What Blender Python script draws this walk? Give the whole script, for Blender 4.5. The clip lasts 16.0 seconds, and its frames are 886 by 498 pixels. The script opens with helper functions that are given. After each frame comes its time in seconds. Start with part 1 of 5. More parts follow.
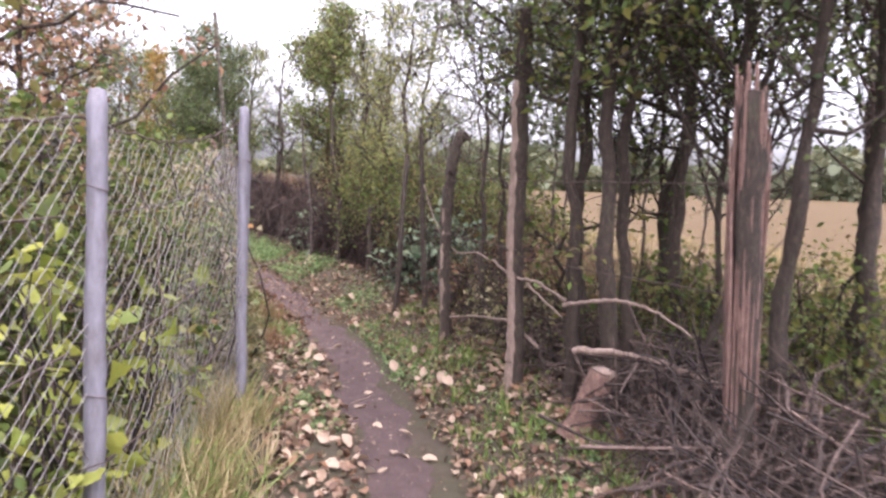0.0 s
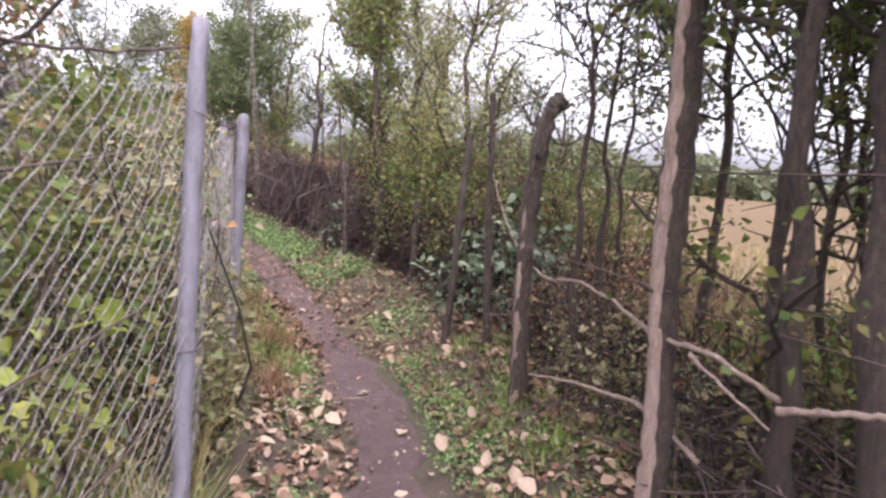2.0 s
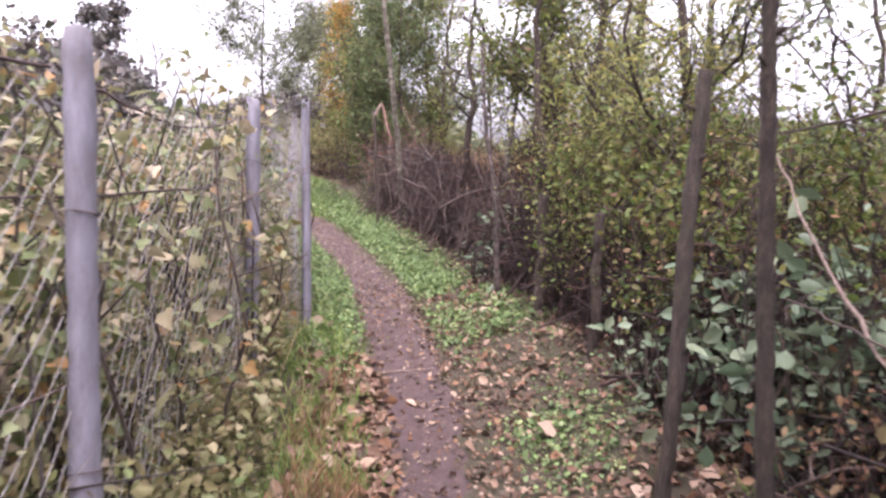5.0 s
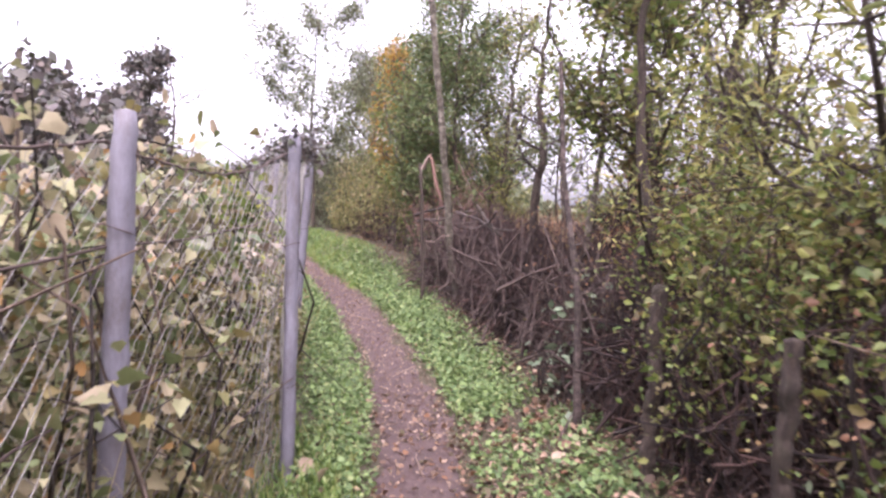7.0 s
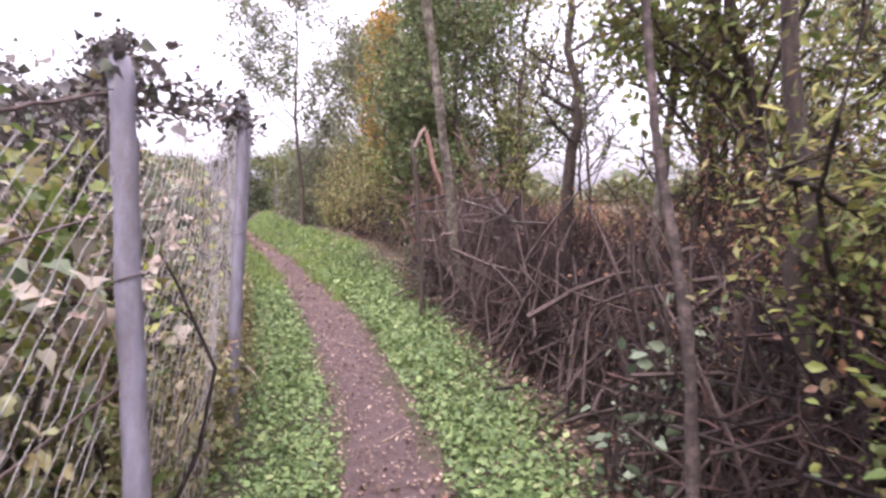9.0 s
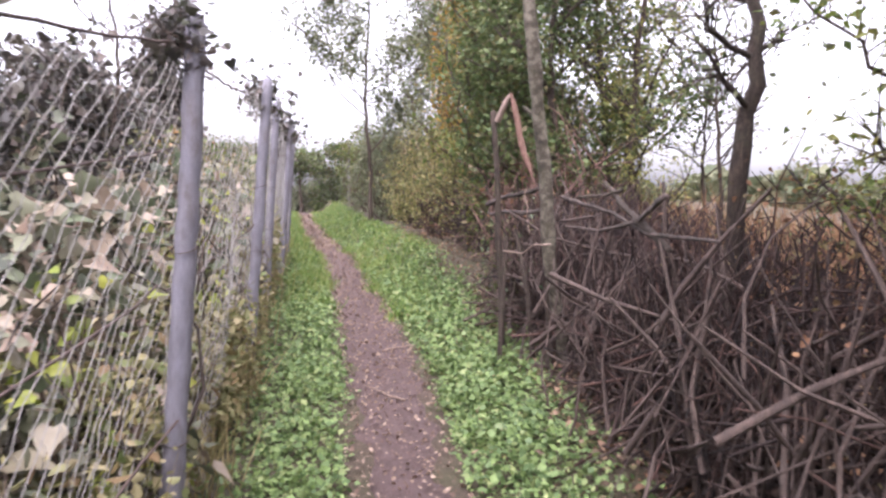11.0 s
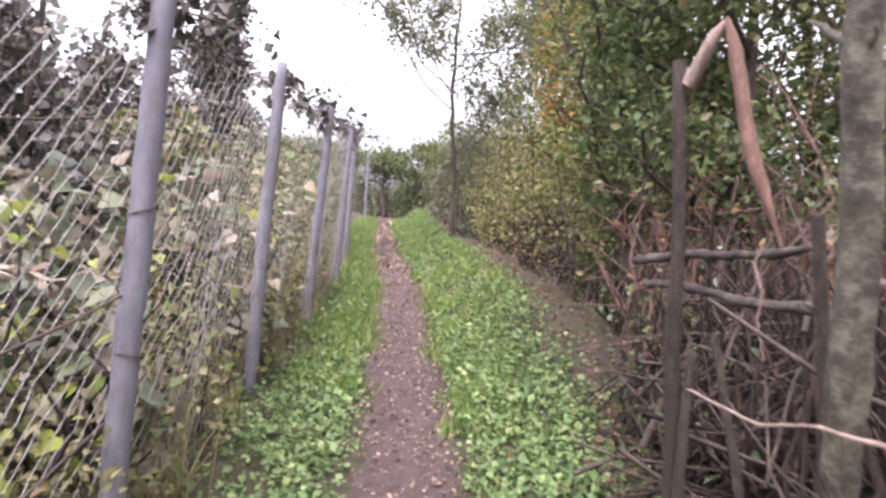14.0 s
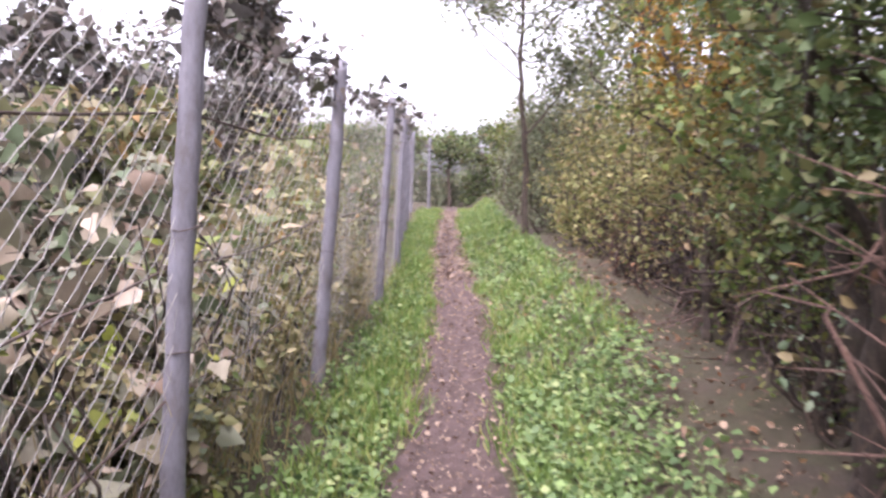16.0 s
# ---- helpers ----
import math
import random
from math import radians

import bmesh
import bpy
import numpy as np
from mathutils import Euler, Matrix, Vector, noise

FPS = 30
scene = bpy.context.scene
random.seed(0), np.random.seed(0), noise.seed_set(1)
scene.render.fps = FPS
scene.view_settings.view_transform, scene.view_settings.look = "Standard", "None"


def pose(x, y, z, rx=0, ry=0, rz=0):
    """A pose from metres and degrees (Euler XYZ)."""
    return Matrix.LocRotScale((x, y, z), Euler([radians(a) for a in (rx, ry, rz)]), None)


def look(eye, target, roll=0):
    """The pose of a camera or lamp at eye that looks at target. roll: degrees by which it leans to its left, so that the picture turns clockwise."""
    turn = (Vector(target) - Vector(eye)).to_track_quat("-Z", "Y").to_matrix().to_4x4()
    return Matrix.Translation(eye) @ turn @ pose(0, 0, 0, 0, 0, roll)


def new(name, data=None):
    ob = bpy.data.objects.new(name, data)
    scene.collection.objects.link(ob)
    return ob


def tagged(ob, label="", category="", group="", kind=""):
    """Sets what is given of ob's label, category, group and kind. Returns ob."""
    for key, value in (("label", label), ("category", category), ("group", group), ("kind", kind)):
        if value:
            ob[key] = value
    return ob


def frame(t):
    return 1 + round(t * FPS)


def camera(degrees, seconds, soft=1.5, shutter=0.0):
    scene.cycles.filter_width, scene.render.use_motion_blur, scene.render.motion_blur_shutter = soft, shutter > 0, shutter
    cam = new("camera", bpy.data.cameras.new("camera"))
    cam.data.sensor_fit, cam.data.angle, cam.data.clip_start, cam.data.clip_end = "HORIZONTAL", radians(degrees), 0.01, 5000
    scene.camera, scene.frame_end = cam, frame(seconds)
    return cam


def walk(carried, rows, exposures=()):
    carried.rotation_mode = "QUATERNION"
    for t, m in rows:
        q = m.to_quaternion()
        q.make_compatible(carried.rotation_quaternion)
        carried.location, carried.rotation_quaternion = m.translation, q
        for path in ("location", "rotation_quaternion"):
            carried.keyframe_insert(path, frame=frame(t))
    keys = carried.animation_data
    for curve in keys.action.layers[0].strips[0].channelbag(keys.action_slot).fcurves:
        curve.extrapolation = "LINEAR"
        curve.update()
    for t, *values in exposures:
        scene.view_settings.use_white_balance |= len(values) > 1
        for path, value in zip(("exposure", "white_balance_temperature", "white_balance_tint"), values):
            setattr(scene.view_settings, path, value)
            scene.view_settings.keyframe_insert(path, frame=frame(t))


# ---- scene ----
cam = camera(57.0, 16.0, soft=2.6, shutter=0.4)
METRES, EYE, TILT, LEAN, TURN = 18.0, 1.7, -5.0, -2.0, 0.0
ROWS = [
    (0.0, 0.0, 0.0, 0.0, -0.0, 0.0, -0.0),
    (0.5, -0.0024, 0.0331, 0.0012, 1.21, 0.58, -1.66),
    (1.0, -0.0053, 0.0666, 0.0031, 1.89, 0.82, -1.93),
    (1.5, -0.0068, 0.1004, 0.0061, 3.11, 0.4, -2.35),
    (2.0, -0.0115, 0.1329, 0.0085, 3.24, -0.58, -2.63),
    (2.5, -0.0134, 0.1664, 0.01, 5.22, -1.16, -1.32),
    (3.0, -0.0161, 0.1984, 0.0126, 7.6, -1.07, -2.06),
    (5.5, -0.0305, 0.3634, 0.0271, 18.27, -1.28, -0.44),
    (6.0, -0.0395, 0.3934, 0.0296, 18.8, -1.31, -0.59),
    (6.5, -0.0471, 0.4247, 0.0337, 20.12, 0.54, -0.92),
    (7.0, -0.0596, 0.4541, 0.0375, 21.49, 2.97, -2.25),
    (7.5, -0.0703, 0.4831, 0.0395, 22.81, 3.55, -0.26),
    (8.0, -0.0806, 0.5132, 0.044, 24.03, 3.97, 0.89),
    (8.5, -0.093, 0.5414, 0.0468, 21.68, 3.5, -0.58),
    (9.0, -0.1029, 0.5696, 0.0491, 22.15, 2.28, 0.14),
    (9.5, -0.1154, 0.5967, 0.052, 24.91, 2.17, -0.73),
    (12.0, -0.175, 0.7268, 0.0704, 28.63, 1.36, -2.08),
    (12.5, -0.1892, 0.7506, 0.0745, 29.15, 1.39, -3.42),
    (13.0, -0.2012, 0.7762, 0.0771, 30.81, 0.51, -3.13),
    (13.5, -0.2149, 0.8011, 0.081, 33.11, 1.3, -4.14),
    (14.0, -0.2314, 0.825, 0.0855, 34.22, 1.64, -4.71),
    (14.5, -0.2475, 0.8504, 0.0908, 35.69, 1.84, -3.36),
    (15.0, -0.2666, 0.8753, 0.0942, 36.03, 1.69, -2.53),
    (15.5, -0.2831, 0.9013, 0.0973, 35.87, 0.94, -2.45),
    (16.0, -0.3008, 0.9271, 0.1024, 39.4, 0.14, -3.0),
]
walk(cam, [(t, pose(0, 0, EYE, TILT, LEAN, TURN) @ pose(METRES * x, METRES * y, METRES * z, 90 + pitch, roll, yaw)) for t, x, y, z, yaw, pitch, roll in ROWS],
     exposures=[(0.0, 2.05, 6050, 27), (3.0, 2.05, 6050, 27), (6.0, 2.25, 6100, 34), (9.5, 2.12, 6100, 35), (12.0, 2.1, 6100, 22), (16.0, 2.25, 6100, 29)])

# ---- daylight: a bright, milky overcast sky ----
world = bpy.data.worlds.new("overcast_sky")
scene.world = world
world.use_nodes = True
wn = world.node_tree.nodes
wl = world.node_tree.links
sky = wn.new("ShaderNodeTexSky")
sky.sky_type = "NISHITA"
sky.sun_disc = False
sky.sun_elevation, sky.sun_rotation = radians(62), radians(165)
sky.air_density, sky.dust_density, sky.ozone_density = 1.0, 4.0, 1.0
milky = wn.new("ShaderNodeHueSaturation")
milky.inputs["Saturation"].default_value = 0.12
milky.inputs["Value"].default_value = 1.0
wl.new(sky.outputs[0], milky.inputs["Color"])
wl.new(milky.outputs[0], wn["Background"].inputs["Color"])
wn["Background"].inputs["Strength"].default_value = 0.15
sun = new("sun", bpy.data.lights.new("sun", "SUN"))
sun.data.energy, sun.data.angle, sun.data.color = 0.9, radians(60), (1.0, 0.96, 0.92)
sun.matrix_world = look((0.6, 5.5, 5), (0, 8, 0))


# ---- the line of the trail, its height, and places beside it ----
TRAIL_Y = [-6, 0, 2, 4.5, 7.45, 9, 11.8, 14.2, 16.9, 19.1, 20.1, 22.1, 23.5, 26.2, 31, 40]
TRAIL_X = [0.3, 0.1, 0.05, -0.15, -0.78, -1.25, -2.5, -3.72, -5.55, -7.25, -8.02, -9.6, -10.75, -13.1, -17.0, -24.0]
RISE_Y = [-6, 0, 9, 11, 13, 15.5, 18, 20.5, 34, 60]
RISE_Z = [-0.06, -0.05, -0.02, 0.05, 0.17, 0.32, 0.5, 0.58, 1.0, 1.15]
_ys = np.linspace(-8, 42, 1001)
_k = np.hanning(41) / np.hanning(41).sum()
_xs = np.convolve(np.pad(np.interp(_ys, TRAIL_Y, TRAIL_X), 20, mode="edge"), _k, "valid")
_zs = np.convolve(np.pad(np.interp(_ys, RISE_Y, RISE_Z), 20, mode="edge"), _k, "valid")
_dx = np.gradient(_xs, _ys)


def trail_x(y):
    return np.interp(y, _ys, _xs)


def at(y, off):
    """The place off metres to the right of the trail's middle, at y along it."""
    d = np.interp(y, _ys, _dx)
    n = np.sqrt(1 + d * d)
    return trail_x(y) + off / n, y - off * d / n


def smooth(a, b, x):
    t = np.clip((x - a) / (b - a), 0, 1)
    return t * t * (3 - 2 * t)


def ground_z(x, y):
    off = (x - trail_x(y)) / np.sqrt(1 + np.interp(y, _ys, _dx) ** 2)
    z = np.interp(y, _ys, _zs)
    keep = 1 - smooth(4, 14, np.abs(off))
    hollow = -0.035 * np.exp(-(off / 0.24) ** 2)
    bank = np.interp(y, [11.5, 13.5, 18.5, 20.5], [0.28, 0.15, 0.15, 0.36]) * smooth(0.42, 1.05, off) * (1 - smooth(2.4, 5.0, off))
    bank = bank + 0.1 * smooth(0.5, 0.95, -off) * (1 - smooth(2.4, 5.0, -off))
    lumps = 0.03 * np.sin(x * 3.1 + 1.3 * np.sin(y * 1.7)) * np.sin(y * 2.3 + x) * smooth(0.3, 1.0, np.abs(off))
    return (z + bank + hollow + lumps) * keep


# ---- materials ----
def nodes_of(name):
    m = bpy.data.materials.new(name)
    m.use_nodes = True
    return m, m.node_tree.nodes, m.node_tree.links


def ramp(nodes, colours, mode="LINEAR"):
    r = nodes.new("ShaderNodeValToRGB")
    r.color_ramp.interpolation = mode
    e = r.color_ramp.elements
    while len(e) < len(colours):
        e.new(0.5)
    for i, c in enumerate(colours):
        e[i].position = i / (len(colours) - 1)
        e[i].color = (*c, 1)
    return r


def noise_of(nodes, links, scale, detail=4, rough=0.6, space="Object", stretch=None):
    tc = nodes.new("ShaderNodeTexCoord")
    n = nodes.new("ShaderNodeTexNoise")
    n.inputs["Scale"].default_value, n.inputs["Detail"].default_value, n.inputs["Roughness"].default_value = scale, detail, rough
    if stretch:
        mp = nodes.new("ShaderNodeMapping")
        mp.inputs["Scale"].default_value = stretch
        links.new(tc.outputs[space], mp.inputs[0])
        links.new(mp.outputs[0], n.inputs["Vector"])
    else:
        links.new(tc.outputs[space], n.inputs["Vector"])
    return n


def mixed(nodes, links, fac, a, b):
    m = nodes.new("ShaderNodeMix")
    m.data_type = "RGBA"
    for sock, v in ((m.inputs[0], fac), (m.inputs[6], a), (m.inputs[7], b)):
        if isinstance(v, (int, float)):
            sock.default_value = v
        elif isinstance(v, tuple):
            sock.default_value = (*v, 1)
        else:
            links.new(v, sock)
    return m.outputs[2]


def leaf_material(name, colours, through_light=0.3, rough=0.55):
    """Leaves: each leaf takes a colour of its own from the list, with blotches on it."""
    m, n, l = nodes_of(name)
    b = n["Principled BSDF"]
    g = n.new("ShaderNodeNewGeometry")
    r = ramp(n, colours)
    l.new(g.outputs["Random Per Island"], r.inputs[0])
    blot = noise_of(n, l, 30, 3)
    dark = mixed(n, l, blot.outputs["Fac"], (0.72, 0.66, 0.6), (1.2, 1.2, 1.1))
    mul = n.new("ShaderNodeMix")
    mul.data_type, mul.blend_type = "RGBA", "MULTIPLY"
    mul.inputs[0].default_value = 1
    l.new(r.outputs[0], mul.inputs[6])
    l.new(dark, mul.inputs[7])
    l.new(mul.outputs[2], b.inputs["Base Color"])
    b.inputs["Roughness"].default_value = rough
    b.inputs["Specular IOR Level"].default_value = 0.35
    t = n.new("ShaderNodeBsdfTranslucent")
    l.new(mul.outputs[2], t.inputs["Color"])
    s = n.new("ShaderNodeMixShader")
    s.inputs[0].default_value = through_light
    l.new(b.outputs[0], s.inputs[1])
    l.new(t.outputs[0], s.inputs[2])
    l.new(s.outputs[0], n["Material Output"].inputs["Surface"])
    return m


def bark_material(name, dark, light, moss=None, scale=18, bump=0.6, islands=False):
    m, n, l = nodes_of(name)
    b = n["Principled BSDF"]
    big = noise_of(n, l, 2.5, 3)
    fine = noise_of(n, l, scale * 1.5, 9, 0.82, stretch=(1, 1, 0.3))
    r = ramp(n, [dark, dark, tuple(0.35 * q + 0.65 * p for p, q in zip(dark, light)), light, tuple(min(1, 1.25 * q) for q in light)])
    for e, p in zip(r.color_ramp.elements, (0.0, 0.43, 0.51, 0.6, 0.75)):
        e.position = p
    l.new(fine.outputs["Fac"], r.inputs[0])
    col = mixed(n, l, big.outputs["Fac"], tuple(0.55 * q for q in light), r.outputs[0])
    if islands:
        g = n.new("ShaderNodeNewGeometry")
        tone = ramp(n, [(0.2, 0.18, 0.18), (0.55, 0.5, 0.48), (0.9, 0.85, 0.8), (1.8, 1.65, 1.55)])
        l.new(g.outputs["Random Per Island"], tone.inputs[0])
        mul = n.new("ShaderNodeMix")
        mul.data_type, mul.blend_type = "RGBA", "MULTIPLY"
        mul.inputs[0].default_value = 1
        l.new(col, mul.inputs[6])
        l.new(tone.outputs[0], mul.inputs[7])
        col = mul.outputs[2]
    if moss:
        step = ramp(n, [(0, 0, 0), (0, 0, 0), (1, 1, 1)])
        patch = noise_of(n, l, 9, 6, 0.75)
        l.new(patch.outputs["Fac"], step.inputs[0])
        col = mixed(n, l, step.outputs[0], col, moss)
    l.new(col, b.inputs["Base Color"])
    b.inputs["Roughness"].default_value = 0.9
    bp = n.new("ShaderNodeBump")
    bp.inputs["Strength"].default_value, bp.inputs["Distance"].default_value = bump, 0.02
    l.new(fine.outputs["Fac"], bp.inputs["Height"])
    l.new(bp.outputs[0], b.inputs["Normal"])
    return m


GREEN = leaf_material("hedge_leaf", [(0.054, 0.084, 0.022), (0.09, 0.132, 0.036), (0.132, 0.18, 0.048), (0.204, 0.204, 0.06), (0.12, 0.09, 0.042), (0.168, 0.24, 0.06)], 0.45)
PATHLEAF = leaf_material("path_leaf", [(0.1, 0.065, 0.05), (0.18, 0.125, 0.1), (0.27, 0.2, 0.16), (0.36, 0.28, 0.23)], 0.1, 0.7)
DARKGREEN = leaf_material("evergreen_leaf", [(0.046, 0.072, 0.029), (0.072, 0.111, 0.042), (0.104, 0.15, 0.058), (0.156, 0.189, 0.072), (0.13, 0.104, 0.052)], 0.3)
WILLOW = leaf_material("willow_leaf", [(0.132, 0.171, 0.055), (0.22, 0.248, 0.072), (0.319, 0.297, 0.088), (0.165, 0.209, 0.088), (0.264, 0.209, 0.077)], 0.4)
GREYGREEN = leaf_material("grey_green_leaf", [(0.09, 0.115, 0.07), (0.14, 0.165, 0.1), (0.21, 0.22, 0.14), (0.13, 0.14, 0.085)], 0.35)
YELLOWGREEN = leaf_material("yellow_green_leaf", [(0.07, 0.11, 0.03), (0.14, 0.2, 0.05), (0.25, 0.28, 0.08), (0.12, 0.085, 0.04), (0.12, 0.18, 0.055), (0.2, 0.15, 0.08)], 0.4)
ORANGE = leaf_material("autumn_leaf", [(0.3, 0.17, 0.03), (0.38, 0.24, 0.05), (0.22, 0.18, 0.05), (0.3, 0.12, 0.03)], 0.4)
RUSSET = leaf_material("russet_leaf", [(0.135, 0.074, 0.047), (0.23, 0.121, 0.074), (0.324, 0.189, 0.108), (0.203, 0.162, 0.081), (0.121, 0.101, 0.054)], 0.3)
CREEPER = leaf_material("creeper_leaf", [(0.103, 0.132, 0.063), (0.173, 0.212, 0.092), (0.287, 0.287, 0.161), (0.39, 0.321, 0.23), (0.23, 0.207, 0.127), (0.15, 0.196, 0.086), (0.344, 0.196, 0.081)], 0.3)
PALECREEPER = leaf_material("faded_creeper_leaf", [(0.05, 0.062, 0.045), (0.168, 0.185, 0.134), (0.291, 0.263, 0.213), (0.448, 0.364, 0.314), (0.146, 0.174, 0.112), (0.269, 0.196, 0.162), (0.095, 0.134, 0.078), (0.224, 0.23, 0.168)], 0.25)
HEDGE = leaf_material("hedge_mixed_leaf", [(0.1, 0.112, 0.037), (0.213, 0.225, 0.081), (0.35, 0.338, 0.138), (0.25, 0.175, 0.106), (0.163, 0.2, 0.075), (0.3, 0.275, 0.138)], 0.4)
WEED = leaf_material("withered_weed_leaf", [(0.1, 0.105, 0.045), (0.17, 0.17, 0.075), (0.26, 0.24, 0.12), (0.34, 0.29, 0.18), (0.14, 0.19, 0.07), (0.2, 0.13, 0.07)], 0.3)
PLUM = leaf_material("dark_ivy_leaf", [(0.05, 0.052, 0.05), (0.085, 0.08, 0.08), (0.13, 0.11, 0.11), (0.06, 0.07, 0.045), (0.16, 0.13, 0.12)], 0.15)
HERB = leaf_material("ground_herb_leaf", [(0.065, 0.115, 0.045), (0.125, 0.2, 0.075), (0.22, 0.32, 0.12), (0.165, 0.245, 0.095), (0.1, 0.165, 0.068), (0.33, 0.39, 0.18)], 0.3)
BRAMBLE = leaf_material("bramble_leaf", [(0.09, 0.14, 0.085), (0.15, 0.2, 0.13), (0.22, 0.27, 0.18)], 0.2, 0.45)
LIME = leaf_material("yellow_vine_leaf", [(0.16, 0.22, 0.05), (0.28, 0.34, 0.07), (0.4, 0.42, 0.09), (0.2, 0.26, 0.1)], 0.45)
GRASS = leaf_material("grass_blade", [(0.09, 0.16, 0.04), (0.14, 0.24, 0.06), (0.2, 0.29, 0.08), (0.32, 0.31, 0.13)], 0.3)
STRAW = leaf_material("dry_grass", [(0.32, 0.25, 0.13), (0.42, 0.34, 0.19), (0.25, 0.2, 0.11), (0.2, 0.2, 0.08)], 0.3)
LITTER = leaf_material("fallen_leaf", [(0.07, 0.04, 0.028), (0.14, 0.08, 0.055), (0.24, 0.16, 0.115), (0.34, 0.25, 0.19), (0.19, 0.095, 0.05), (0.11, 0.07, 0.05), (0.07, 0.05, 0.035), (0.12, 0.11, 0.05)], 0.1, 0.7)
PALELEAF = leaf_material("pale_fallen_leaf", [(0.25, 0.165, 0.115), (0.34, 0.25, 0.19), (0.4, 0.31, 0.245), (0.2, 0.125, 0.08)], 0.1, 0.7)
BARK = bark_material("dark_bark", (0.008, 0.006, 0.004), (0.115, 0.08, 0.058), (0.05, 0.055, 0.022), scale=34, bump=1.0)
REDBARK = bark_material("shaggy_red_bark", (0.06, 0.035, 0.028), (0.34, 0.2, 0.15), scale=26, bump=1.0)
BAREWOOD = bark_material("stripped_wood", (0.16, 0.105, 0.08), (0.42, 0.31, 0.245), scale=30)


def smooth_bark_material(name, base, pale, moss):
    """Thin smooth bark: cross bands, pale blotches and a dusting of algae."""
    m, n, l = nodes_of(name)
    b = n["Principled BSDF"]
    band = noise_of(n, l, 14, 7, 0.75, stretch=(0.9, 0.9, 1.2))
    blot = noise_of(n, l, 22, 8, 0.8)
    green = noise_of(n, l, 5, 5, 0.7)
    r = ramp(n, [tuple(0.35 * c for c in base), base, pale, tuple(1.3 * c for c in pale)])
    for e, p in zip(r.color_ramp.elements, (0.3, 0.47, 0.6, 0.75)):
        e.position = p
    l.new(band.outputs["Fac"], r.inputs[0])
    spots = ramp(n, [(0.45, 0.43, 0.42), (0.8, 0.78, 0.77), (1.25, 1.25, 1.25)])
    l.new(blot.outputs["Fac"], spots.inputs[0])
    mul = n.new("ShaderNodeMix")
    mul.data_type, mul.blend_type = "RGBA", "MULTIPLY"
    mul.inputs[0].default_value = 1
    l.new(r.outputs[0], mul.inputs[6])
    l.new(spots.outputs[0], mul.inputs[7])
    step = ramp(n, [(0, 0, 0), (0, 0, 0), (0.85, 0.85, 0.85)])
    l.new(green.outputs["Fac"], step.inputs[0])
    l.new(mixed(n, l, step.outputs[0], mul.outputs[2], moss), b.inputs["Base Color"])
    b.inputs["Roughness"].default_value = 0.85
    bp = n.new("ShaderNodeBump")
    bp.inputs["Strength"].default_value, bp.inputs["Distance"].default_value = 0.7, 0.01
    l.new(blot.outputs["Fac"], bp.inputs["Height"])
    l.new(bp.outputs[0], b.inputs["Normal"])
    return m


MOSSBARK = smooth_bark_material("olive_bark", (0.1, 0.085, 0.062), (0.25, 0.222, 0.17), (0.12, 0.12, 0.055))
PINKBARK = smooth_bark_material("pinkish_bark", (0.045, 0.032, 0.026), (0.14, 0.105, 0.09), (0.05, 0.045, 0.025))
TWIG = bark_material("dead_twigs", (0.014, 0.008, 0.006), (0.088, 0.05, 0.04), islands=True)
STICK = bark_material("grey_sticks", (0.03, 0.021, 0.018), (0.17, 0.125, 0.106), islands=True)
STEM = bark_material("shrub_stems", (0.03, 0.022, 0.017), (0.13, 0.098, 0.073), islands=True)
REDSTRIP = bark_material("peeling_red_bark", (0.16, 0.09, 0.075), (0.46, 0.3, 0.25), scale=24, bump=1.0, islands=True)
SPLIT = bark_material("split_orange_wood", (0.1, 0.05, 0.036), (0.3, 0.17, 0.125), scale=30)


def post_material():
    m, n, l = nodes_of("grey_post")
    b = n["Principled BSDF"]
    fine = noise_of(n, l, 25, 6, 0.7, stretch=(1, 1, 0.3))
    big = noise_of(n, l, 11, 6, 0.8, stretch=(1, 1, 0.45))
    r = ramp(n, [(0.06, 0.055, 0.062), (0.185, 0.18, 0.21), (0.33, 0.32, 0.365)])
    l.new(fine.outputs["Fac"], r.inputs[0])
    step = ramp(n, [(0, 0, 0), (0, 0, 0), (0.3, 0.3, 0.3), (1, 1, 1), (1, 1, 1)])
    l.new(big.outputs["Fac"], step.inputs[0])
    l.new(mixed(n, l, step.outputs[0], r.outputs[0], (0.1, 0.082, 0.075)), b.inputs["Base Color"])
    b.inputs["Roughness"].default_value = 0.8
    bp = n.new("ShaderNodeBump")
    bp.inputs["Strength"].default_value, bp.inputs["Distance"].default_value = 0.5, 0.008
    l.new(fine.outputs["Fac"], bp.inputs["Height"])
    l.new(bp.outputs[0], b.inputs["Normal"])
    return m


def wire_material(name, a, b_, rough, metal):
    m, n, l = nodes_of(name)
    b = n["Principled BSDF"]
    no = noise_of(n, l, 9, 4)
    r = ramp(n, [a, b_])
    l.new(no.outputs["Fac"], r.inputs[0])
    l.new(r.outputs[0], b.inputs["Base Color"])
    b.inputs["Roughness"].default_value, b.inputs["Metallic"].default_value = rough, metal
    return m


POST = post_material()
WIRE = wire_material("galvanised_wire", (0.12, 0.11, 0.1), (0.36, 0.34, 0.31), 0.6, 0.25)
RUSTWIRE = wire_material("rusty_barbed_wire", (0.05, 0.035, 0.03), (0.13, 0.09, 0.075), 0.8, 0.3)


